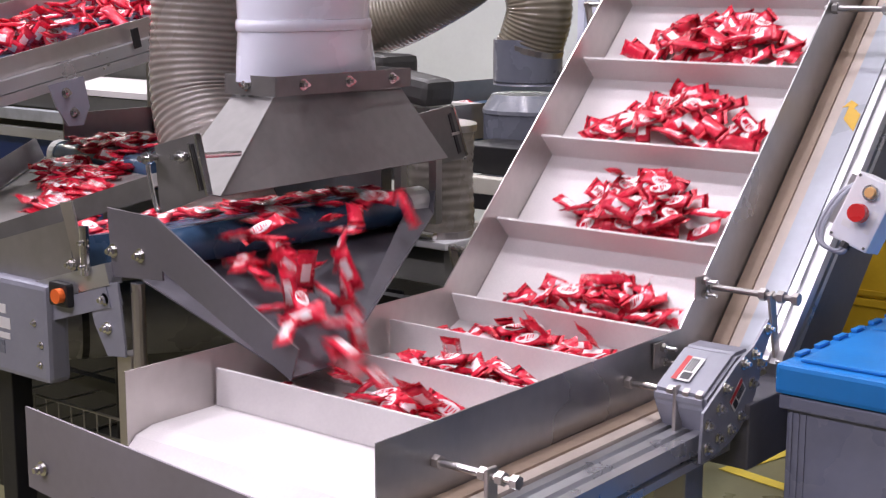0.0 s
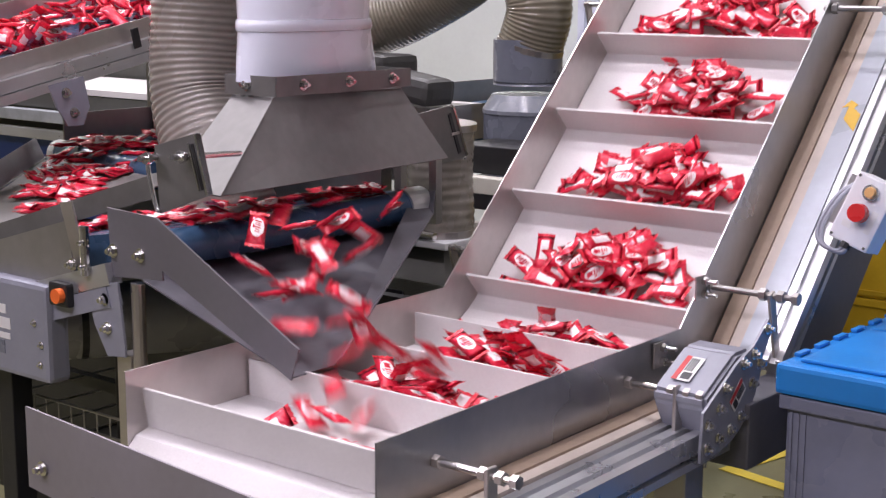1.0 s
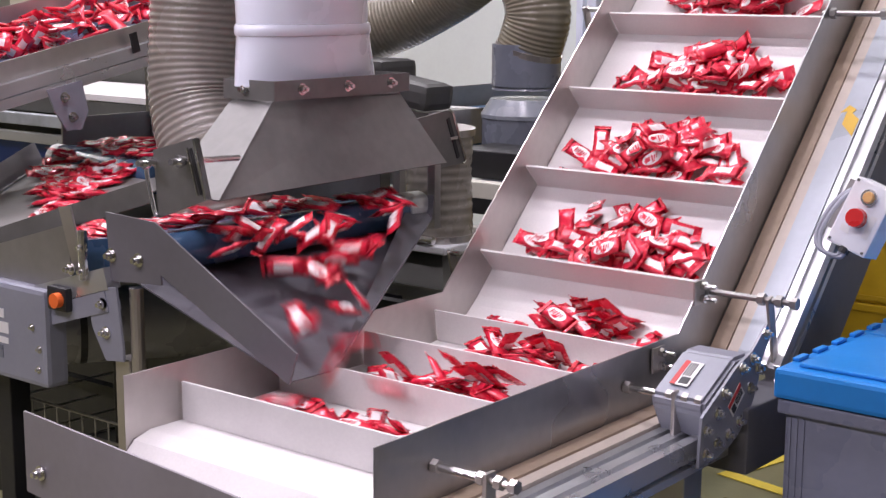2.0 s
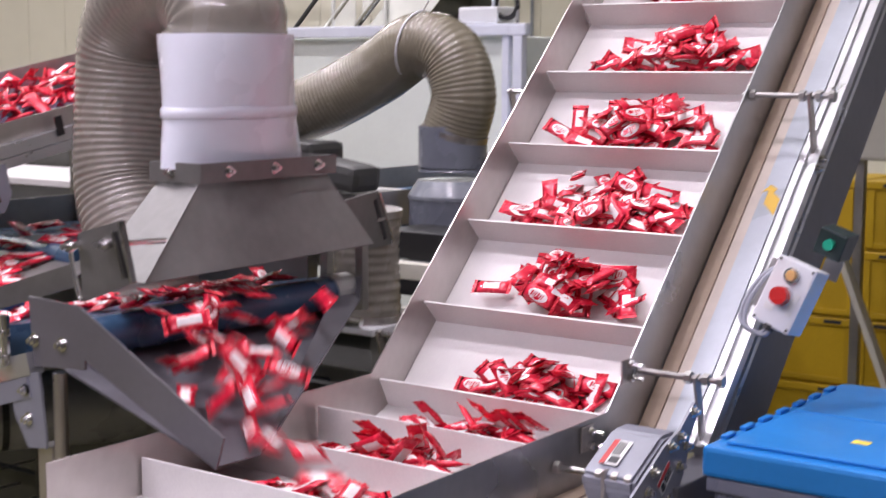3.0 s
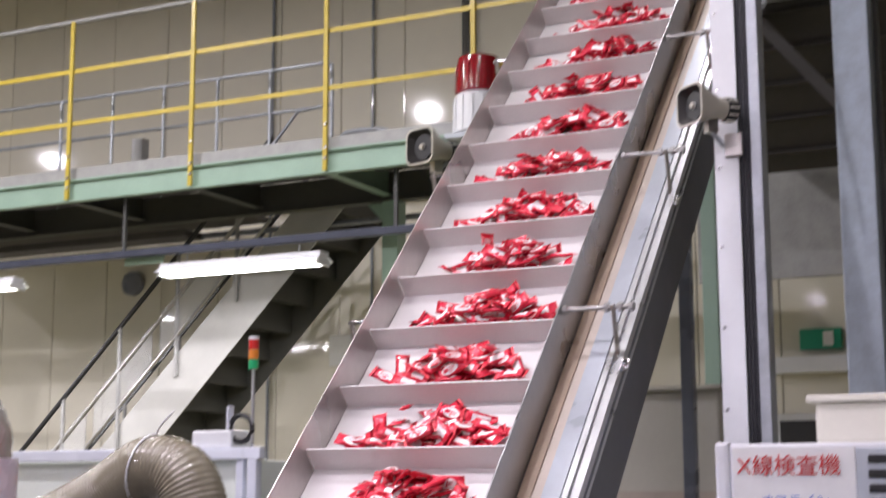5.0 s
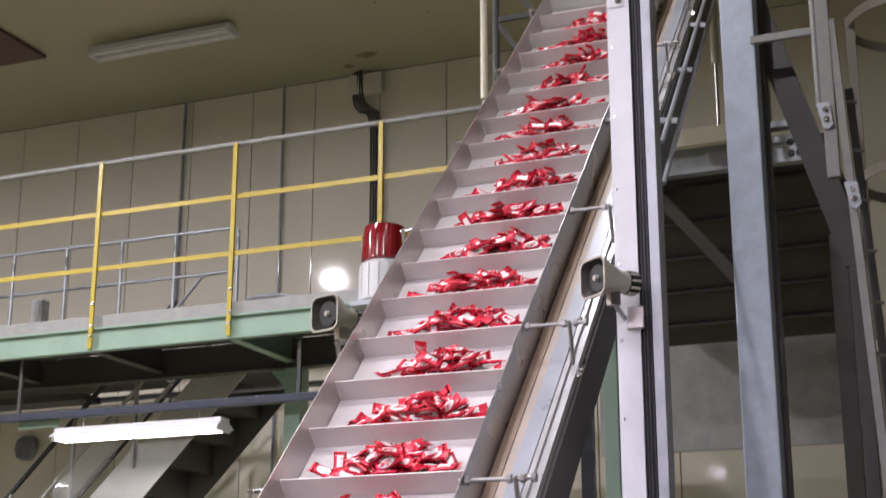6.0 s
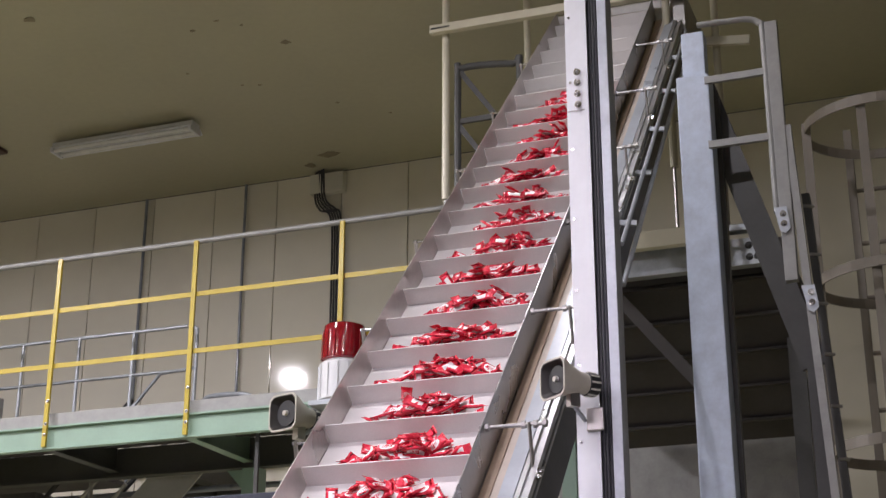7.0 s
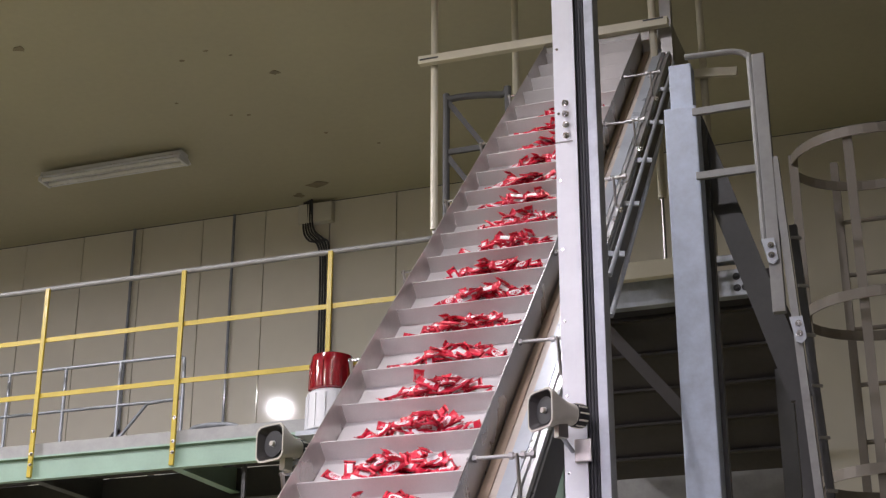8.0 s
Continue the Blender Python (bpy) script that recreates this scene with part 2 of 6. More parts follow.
# ---------------------------------------------------------------- the hall
def hall():
    f = part("floor", box((-15, -4, -0.1), (5, 10.1, 0)), FLOOR)
    tagged(f, "dull olive epoxy factory floor", "floor", kind="structure")
    c = part("ceiling", box((-15, -4, 6.2), (5, 10.1, 6.35)), CEIL)
    tagged(c, "olive painted flat factory ceiling", "ceiling", kind="structure")
    w = part("wall_north", box((-15, 10.14, 0), (5, 10.3, 6.2)), mat("panel_joint_filler", (0.25, 0.24, 0.21), 0.7, 0, 0.1, 5))
    tagged(w, "cream insulated panel wall with dark joints", "wall", kind="structure")
    me = None
    x = -14.7
    while x < 5:
        x1 = min(x + 0.588, 5)
        if me is None:
            ob = part("panel", box((0.004, 10.1, 0.0), (0.584, 10.14, 6.195), None, 0.003), WALL_PANEL, w)
            me = ob.data
        else:
            ob = new("panel", me)
            ob.parent = w
        ob.location = (x, 0, 0)
        x += 0.588
    tagged(part("wall_west", box((-15.2, -4, 0), (-15, 10.3, 6.2)), WALL_PANEL), "plain cream factory wall", "wall", kind="structure")
    # unseen walls, coloured dark to stand for the dim side of the hall
    for name, lo, hi in (("wall_east", (5, -4, 0), (5.2, 10.3, 6.2)), ("wall_south", (-15, -4.2, 0), (5, -4, 6.2))):
        tagged(part(name, box(lo, hi), DARK_WALL), "unseen plain wall, dark to dim the reflections", "wall", kind="structure")


def ceiling_marks():
    """Small patches of lifted and dirty paint below the ceiling."""
    rng = random.Random(31)
    for x, y, r in ((-4.13, 7.92, 0.05), (-4.43, 7.49, 0.018), (-4.65, 7.56, 0.022), (-4.60, 8.44, 0.02), (-4.72, 8.40, 0.014), (-5.57, 7.04, 0.06),
                    (-4.3, 7.6, 0.015), (-5.0, 8.1, 0.018), (-4.66, 9.75, 0.10), (-4.9, 9.9, 0.07), (-4.2, 8.9, 0.02), (-3.9, 9.2, 0.016)):
        pts = [(x + r * rng.uniform(0.5, 1.2) * math.cos(a), y + 0.6 * r * rng.uniform(0.5, 1.2) * math.sin(a), 6.1965) for a in [2 * math.pi * k / 9 for k in range(9)]]
        tagged(part("paint_flake", plate(pts, 0.003), CEIL_DIRT), "brown patch of lifted ceiling paint", "paint flake", "flakes on the ceiling")


def tube_lamp(x, y, z, L=1.25, lit=True, power=TUBE_POWER, hang=0.0, tint=(0.97, 0.915, 0.99)):
    """A twin-tube fluorescent fitting: tray, two tubes and end holders; a lit one carries an area lamp."""
    t = thing("fluorescent_lamp", "white twin-tube fluorescent lamp fitting, " + ("lit" if lit else "dim"), "lamp", (x, y, z), "fluorescent lamps")
    b = box((-L / 2, -0.055, 0.03), (L / 2, 0.055, 0.075), None, 0.006)
    solid(b, [(-L / 2, -0.11, 0.012), (L / 2, -0.11, 0.012), (L / 2, -0.05, 0.05), (-L / 2, -0.05, 0.05)], [(0, 1, 2, 3)])
    solid(b, [(-L / 2, 0.11, 0.012), (L / 2, 0.11, 0.012), (L / 2, 0.05, 0.05), (-L / 2, 0.05, 0.05)], [(0, 1, 2, 3)])
    part("tray", moved(b, Matrix.Translation((x, y, z))), WHITE_PAINT, t)
    for s in (-1, 1):
        part("tube", rod((x - L / 2 + 0.02, y + s * 0.045, z + 0.008), (x + L / 2 - 0.02, y + s * 0.045, z + 0.008), 0.016, None, 10), LAMP_GLOW if lit else TUBE_OFF, t)
        b = box((x + s * (L / 2 - 0.012) - 0.012, y - 0.075, z - 0.012), (x + s * (L / 2 - 0.012) + 0.012, y + 0.075, z + 0.03), None, 0.004)
        part("holder", b, WHITE_PAINT, t)
    if hang:
        for s in (-1, 1):
            part("hanger", rod((x + s * L * 0.35, y, z + 0.06), (x + s * L * 0.35, y, hang), 0.003, None, 6), GALV, t)
    if lit and power:
        la = bpy.data.lights.new("tube_light", "AREA")
        la.shape, la.size, la.size_y, la.energy, la.color = "RECTANGLE", L, 0.2, power, tint
        lo = new("tube_light", la)
        lo.location = (x, y, z - 0.03)
    return t


def high_bay(x, y, z, power):
    """A round hall lamp: canopy, stem, bell reflector and glowing disc."""
    t = thing("high_bay_lamp", "unseen white bell-shaped hall lamp hung from the ceiling, lit", "lamp", (x, y, z), "round hall lamps")
    shade_smooth(part("reflector", tube([Vector((x, y, z + h)) for h in (0.0, 0.05, 0.12, 0.16)], lambda i, n: (0.17, 0.15, 0.10, 0.06)[i], None, 28), WHITE_PAINT, t), 40)
    part("lamp_disc", rod((x, y, z - 0.006), (x, y, z - 0.001), 0.08, None, 28), LAMP_GLOW, t)
    part("stem", rod((x, y, z + 0.16), (x, y, 6.2), 0.02, None, 12), GALV, t)
    la = bpy.data.lights.new("hall_light", "AREA")
    la.shape, la.size, la.energy, la.color = "DISK", 0.16, power, (0.97, 0.915, 0.99)
    new("hall_light", la).location = (x, y, z - 0.03)


hall()
ceiling_marks()
tube_lamp(-5.338, 7.9, 2.93, hang=3.075, power=50.0)
tube_lamp(-7.85, 7.9, 2.93, hang=3.075, power=50.0)
tube_lamp(-5.95, 8.8, 6.1, lit=False)
# lamps over the near machines, and the ceiling rows nearer the camera
# all unseen; the one at (0.5, 1.7) is added to brighten the right side
for lx, ly, lp in ((-3.3, -1.3, 1.5), (-1.6, -1.3, 1.3), (0.1, -1.3, 1.15), (-3.3, 1.7, 0.8), (-1.7, 1.7, 0.5), (0.5, 1.7, 0.3)):
    tube_lamp(lx, ly, 3.9, hang=6.2, power=TUBE_POWER * lp, tint=(0.935, 0.825, 1.0))
# the two rows of round lamps under the hall's ceiling
# the first two are known from wall reflections; the rest are added unseen fill
for lx, ly, lp in ((-13.2, 5.2, 3.0), (-7.55, 5.2, 3.1), (-4.9, 5.2, 2.5), (-1.9, 5.2, 0.45), (-1.9, 2.4, 1.5), (-10.4, 2.4, 2.8), (-7.55, 2.4, 2.4), (-4.7, 2.4, 1.4)):
    high_bay(lx, ly, 5.95, CEILING_POWER * lp)



# ---------------------------------------------------------------- the inclined conveyor
SKEW, XL, RISE = -0.02675, -1.7366, radians(44.331)
YB, ZB, PITCH, SPEED = 2.258, 0.80, 0.22538, 0.3019
BEND_R, Y0 = 0.25, 1.45
CUT = BEND_R * math.tan(RISE / 2)
D1 = YB - CUT - Y0                    # end of the flat run
D2 = D1 + BEND_R * RISE               # start of the slope
TOP = D2 + 6.45                       # the head of the conveyor


def track(d, h=0.0):
    """y, z and slope at the distance d along the belt, h above it. Before 0 and past TOP it turns under round a roller."""
    R = 0.07
    if d < 0:
        a = min(-d / R, math.pi)
        y, z, s = Y0 - (R) * math.sin(a), ZB - R + R * math.cos(a), a
        if -d / R > math.pi:
            y += (-d / R - math.pi) * R
        return y - h * math.sin(s), z + h * math.cos(s), s
    if d < D1:
        return Y0 + d, ZB + h, 0.0
    if d < D2:
        a = (d - D1) / BEND_R
        y, z = YB - CUT + BEND_R * math.sin(a), ZB + BEND_R * (1 - math.cos(a))
    else:
        a = RISE
        e = CUT + min(d, TOP) - D2
        y, z = YB + e * math.cos(a), ZB + e * math.sin(a)
    if d > TOP:
        k = min((d - TOP) / R, math.pi)
        cy, cz = y + R * math.sin(a), z - R * math.cos(a)
        a2 = a - k
        y, z = cy - R * math.sin(a2), cz + R * math.cos(a2)
        back = max(0, (d - TOP) / R - math.pi) * R
        y, z, a = y - back * math.cos(RISE), z - back * math.sin(RISE), a2
    return y - h * math.sin(a), z + h * math.cos(a), a


def at(x, d, h=0.0):
    """A place on the conveyor: x across from the left wall, d along the belt, h above it."""
    y, z, _ = track(d, h)
    return Vector((XL + x + SKEW * y, y, z))


def slope(x, d, h=0.0):
    """A place on the straight slope's own plane, carried on below the bend; d as in at()."""
    e = CUT + d - D2
    y, z = YB + e * math.cos(RISE) - h * math.sin(RISE), ZB + e * math.sin(RISE) + h * math.cos(RISE)
    return Vector((XL + x + SKEW * y, y, z))


def dist_of(s):
    """Belt distance for the slope coordinate s of the flight tops."""
    return D2 - CUT + (s - 3.094)


PHASE = dist_of(3.7894)               # a flight stands here at 0 s


def level(x, d, h=0.0):
    """A place on the flat run, carried on level at both ends."""
    y = Y0 + d
    return Vector((XL + x + SKEW * y, y, ZB + h))


def strip(profile, stops, bm=None, f=at):
    """Sweeps the closed profile of (x, h) along the belt through the distances in stops."""
    b = bmesh.new()
    rings = [[b.verts.new(f(x, d, h)) for x, h in profile] for d in stops]
    k = len(profile)
    for r0, r1 in zip(rings, rings[1:]):
        for i in range(k):
            b.faces.new((r0[i], r0[(i + 1) % k], r1[(i + 1) % k], r1[i]))
    b.faces.new(rings[0][::-1])
    b.faces.new(rings[-1])
    return join(b, bm)


def rect(x0, x1, h0, h1):
    return [(x0, h0), (x1, h0), (x1, h1), (x0, h1)]


BENDS = [D1 + (D2 - D1) * k / 8 for k in range(9)]
SLOPE = [D2 + 0.001, TOP]


def wall_plate(x, top_flat, top_slope, t=0.003):
    """One side sheet of the conveyor: the flat run and the slope, folded at the bend."""
    y0 = 1.40
    ye, ze = slope(0, TOP, 0)[1], slope(0, TOP, 0)[2]
    c, s = math.cos(RISE), math.sin(RISE)
    top = [(y0, ZB + top_flat)]
    # where the flat top edge meets the sloping top edge
    ty = YB - top_slope * s + ((ZB + top_flat) - (ZB + top_slope * c)) / math.tan(RISE)
    top += [(ty, ZB + top_flat), (ye - top_slope * s, ze + top_slope * c)]
    bot = [(ye + 0.05 * s, ze - 0.05 * c), (YB + 0.021, ZB - 0.05), (y0, ZB - 0.05)]
    P = [Vector((XL + x + SKEW * y, y, z)) for y, z in top + bot]
    return plate(P, t)


conveyor = thing("inclined_conveyor", "stainless inclined cleated belt conveyor with white belt", "conveyor", (XL + 0.25, 1.3, 0.0))
flights = []


def build_conveyor():
    c = conveyor
    n = 26
    stops = [-0.22 * (1 - k / 6) for k in range(7)] + [D1 * k / 4 for k in range(1, 4)] + BENDS + [TOP] + [TOP + 0.22 * k / 6 for k in range(1, 7)]
    part("belt", strip(rect(-0.0095, 0.511, -0.004, 0.0), stops), BELT, c, "white food-grade belt")
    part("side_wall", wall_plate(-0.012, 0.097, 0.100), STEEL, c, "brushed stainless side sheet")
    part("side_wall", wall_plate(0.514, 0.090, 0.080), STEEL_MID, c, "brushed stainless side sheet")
    # cleats
    fm = None
    for k in range(-14, 34):
        name = "cleat"
        if fm is None:
            b = box((-0.008, -0.0025, 0), (0.508, 0.0025, 0.065), None, 0.001)
            ob = part(name, b, BELT, c)
            fm = ob.data
        else:
            ob = new(name, fm)
            ob.parent = c
        ob.matrix_parent_inverse = c.matrix_basis.inverted()
        flights.append((k, ob))
    # frame of the slope, outer side: wear strip, belt edge, white sheet, aluminium profile, side sheet
    lo = D2 - 0.02
    part("wear_strip", strip(rect(0.518, 0.550, -0.075, -0.036), [lo, TOP], f=slope), TAN, c, "tan plastic wear strip")
    part("belt_edge", strip(rect(0.551, 0.574, -0.075, -0.040), [lo, TOP], f=slope), TAN_LIGHT, c)
    part("cover_sheet", strip(rect(0.576, 0.621, -0.075, -0.034), [lo, TOP], f=slope), COVER_STRIP, c, "pale coated cover strip")
    sec = [(0.623, -0.083), (0.664, -0.083), (0.664, -0.070), (0.652, -0.070), (0.652, -0.058), (0.664, -0.058), (0.664, -0.036),
           (0.651, -0.036), (0.651, -0.046), (0.637, -0.046), (0.637, -0.036), (0.623, -0.036)]
    part("profile", strip(sec, [lo, TOP], f=slope), ALU, c, "slotted aluminium profile")
    part("side_frame", strip(rect(0.62, 0.660, -0.23, -0.084), [lo - 0.02, TOP], f=slope), SIDE_SHEET, c, "grey steel side channel")
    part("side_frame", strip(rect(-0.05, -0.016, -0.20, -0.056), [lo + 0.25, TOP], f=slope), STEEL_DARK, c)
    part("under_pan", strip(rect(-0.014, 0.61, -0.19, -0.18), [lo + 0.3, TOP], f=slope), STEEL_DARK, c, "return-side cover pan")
    # flat run
    part("wear_strip", strip(rect(0.517, 0.55, -0.05, -0.02), [-0.2, D1 + 0.12], f=level), TAN, c)
    part("belt_edge", strip(rect(0.551, 0.575, -0.05, -0.024), [-0.2, D1 + 0.12], f=level), TAN_LIGHT, c)
    sec = [(0.577, -0.085), (0.66, -0.085), (0.66, -0.072), (0.648, -0.072), (0.648, -0.062), (0.66, -0.062), (0.66, -0.03),
           (0.64, -0.03), (0.64, -0.042), (0.626, -0.042), (0.626, -0.03), (0.606, -0.03), (0.606, -0.042), (0.594, -0.042), (0.594, -0.03), (0.577, -0.03)]
    part("profile", strip(sec, [-0.2, D1 + 0.07], f=level), ALU, c, "slotted aluminium profile")
    part("profile", strip(rect(-0.06, -0.02, -0.085, -0.04), [0.2, D1 + 0.07], f=level), ALU, c)
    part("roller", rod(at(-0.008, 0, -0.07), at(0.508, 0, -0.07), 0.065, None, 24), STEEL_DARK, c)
    # end sheet across the low end
    P = [(-1.845, 1.259, 0.862), (-1.0, 1.2, 0.845), (-1.0, 1.2, 0.70), (-1.845, 1.259, 0.735)]
    part("end_sheet", plate(P, 0.004), END_SHEET, c, "scuffed stainless end sheet")
    part("bend_panel", box((-1.175, 2.16, 0.685), (-1.10, 2.42, 0.80), None, 0.004), SIDE_SHEET, c, "dark sheet panel below the bend")
    # legs
    for x in (-0.04, 0.62):
        for d in (0.25, D1 - 0.1):
            p = at(x, d, -0.075)
            part("leg", box((p.x - 0.03, p.y - 0.03, 0), (p.x + 0.03, p.y + 0.03, p.z), None, 0.004), STEEL_DARK, c)
    return c


build_conveyor()


def guide_rods():
    """Threaded rods that hold the side sheets, on small posts of the frame."""
    for s in [3.25 + 0.705 * k for k in range(9)]:
        d = dist_of(s)
        t = tagged(part("guide_rod", rod(slope(0.500, d, 0.062), slope(0.69, d, 0.062), 0.006, None, 10), STEEL_DARK, conveyor), "threaded rod with clamp")
        for x in (0.518, 0.625, 0.66, 0.688):
            part("nut", rod(slope(x, d, 0.062), slope(x + 0.012, d, 0.062), 0.0115, None, 6), STEEL_DARK, t)
        part("rod_post", bar(slope(0.648, d, 0.07), slope(0.648, d - 0.06, -0.04), 0.02, 0.006, None, (1, 0, 0), 0.001), STEEL, t)
        for dd in (-0.075, -0.10):
            part("bolt", hexbolt(slope(0.6645, d + dd, -0.047), (1, 0, 0), 0.0085, 0.006), STEEL_BRIGHT, t)
        # far side
        t2 = part("guide_rod", rod(slope(-0.013, d, 0.062), slope(-0.085, d, 0.062), 0.006, None, 10), STEEL_BRIGHT, conveyor)
        part("rod_post", bar(slope(-0.075, d, 0.07), slope(-0.075, d - 0.05, -0.03), 0.02, 0.006, None, (1, 0, 0), 0.001), STEEL, t2)
    for y in (1.525, 2.05):
        z = 0.833
        x0 = XL + 0.514 + SKEW * y
        t = part("guide_rod", rod((x0 - 0.012, y, z), (x0 + 0.15, y, z), 0.006, None, 10), STEEL_BRIGHT, conveyor)
        for x in (0.003, 0.085, 0.115, 0.14):
            part("nut", rod((x0 + x, y, z), (x0 + x + 0.011, y, z), 0.0105, None, 6), STEEL, t)
        part("rod_post", box((x0 + 0.099, y - 0.012, z - 0.10), (x0 + 0.106, y + 0.012, z + 0.012), None, 0.002), STEEL, t)


guide_rods()


def gearbox_cover():
    """The bend cover beside the belt: folded grey cover, round-cornered side plate with bolts, warning stickers."""
    t = thing("bend_cover", "grey enamel chain cover with warning stickers at the conveyor bend", "machine cover", (-1.12, 2.05, 0.85))
    x0, x1 = -1.185, -1.085
    sec = [(1.97, 0.838), (1.968, 0.858), (2.07, 0.912), (2.12, 0.912), (2.135, 0.88), (2.08, 0.80), (2.0, 0.785)]
    b = bmesh.new()
    lo, hi = [b.verts.new((x0, y, z)) for y, z in sec], [b.verts.new((x1, y, z)) for y, z in sec]
    b.faces.new(lo[::-1])
    b.faces.new(hi)
    for i in range(len(sec)):
        j = (i + 1) % len(sec)
        b.faces.new((lo[i], lo[j], hi[j], hi[i]))
    bmesh.ops.bevel(b, geom=b.edges[:], offset=0.006, segments=2, affect="EDGES")
    part("cover", b, GREY_PAINT, t)
    # side plate, round below
    pts = [(1.945, 0.775), (1.95, 0.838), (2.06, 0.90), (2.115, 0.918), (2.165, 0.955), (2.18, 0.935)]
    pts += [(1.985 + 0.165 * math.cos(a), 0.915 + 0.158 * math.sin(a)) for a in [radians(-8 - 12 * k) for k in range(8)]]
    pts += [(1.945, 0.755)]
    sp = part("side_plate", plate([(x1 + 0.006, y, z) for y, z in pts], 0.005), GREY_PAINT, t, "rounded steel side plate")
    for y, z in ((1.963, 0.815), (1.963, 0.775), (2.0, 0.835), (2.0, 0.785), (2.04, 0.79), (2.02, 0.865), (2.08, 0.895), (2.115, 0.905), (2.16, 0.94), (2.11, 0.855), (2.135, 0.885), (2.075, 0.805)):
        part("bolt", hexbolt((x1 + 0.0085, y, z), (1, 0, 0), 0.0075, 0.006), STEEL_BRIGHT, sp)
    # stickers: white ground, red head, black lines
    fy = Vector((0, 2.07 - 1.955, 0.912 - 0.855)).normalized()
    nrm = Vector((0, -fy.z, fy.y))
    c = Vector((-1.145, 1.955, 0.855)) + fy * 0.07

    def sticker(o, u, v, n, w, h):
        def quad(u0, u1, v0, v1, e):
            return plate([o + u * a + v * b_ + n * e for a, b_ in ((u0, v0), (u1, v0), (u1, v1), (u0, v1))], 0.0006)
        s = part("sticker", quad(-w / 2, w / 2, -h / 2, h / 2, 0.0012), LABEL, t, "white and red warning sticker")
        part("red_field", quad(-w / 2, w / 2, h * 0.22, h / 2, 0.002), RED_INK, s)
        for k in range(4):
            part("text_bar", quad(-w * 0.1, w * 0.44, h * (0.12 - 0.12 * k) - h * 0.03, h * (0.12 - 0.12 * k) + h * 0.03, 0.002), INK, s)
        part("pictogram", quad(-w * 0.42, -w * 0.16, -h * 0.4, h * 0.1, 0.002), INK, s)
    sticker(c, fy, Vector((-1, 0, 0)), nrm, 0.062, 0.034)
    sticker(Vector((x1 + 0.009, 2.06, 0.845)), Vector((0, 0.75, 0.66)), Vector((0, -0.66, 0.75)), Vector((1, 0, 0)), 0.05, 0.03)
    t.location = (-1.153, 2.12, 0.828)


gearbox_cover()


def wall_clips():
    """Small angle clips with two studs that join the side sheets at the bend."""
    for y, z, tilt in ((2.155, 0.86, 0), (2.30, 0.955, RISE)):
        x = XL + 0.516 + SKEW * y
        t = part("joint_clip", bar((x + 0.004, y - 0.02, z), (x + 0.004, y + 0.02, z), 0.004, 0.045, None, (0, 0, 1), 0.001), STEEL, conveyor, "bright angle clip with studs")
        for dz in (-0.012, 0.012):
            part("stud", rod((x + 0.004, y + 0.004, z + dz), (x + 0.035, y + 0.004, z + dz), 0.004, None, 8), STEEL_BRIGHT, t)
            part("nut", rod((x + 0.006, y + 0.004, z + dz), (x + 0.015, y + 0.004, z + dz), 0.008, None, 6), STEEL_BRIGHT, t)
    for p in ((-1.80, 1.256, 0.775), (-1.665, 1.246, 0.752)):
        part("bolt", hexbolt((p[0], p[1] - 0.004, p[2]), (0, -1, 0), 0.008), STEEL_BRIGHT, conveyor)


wall_clips()


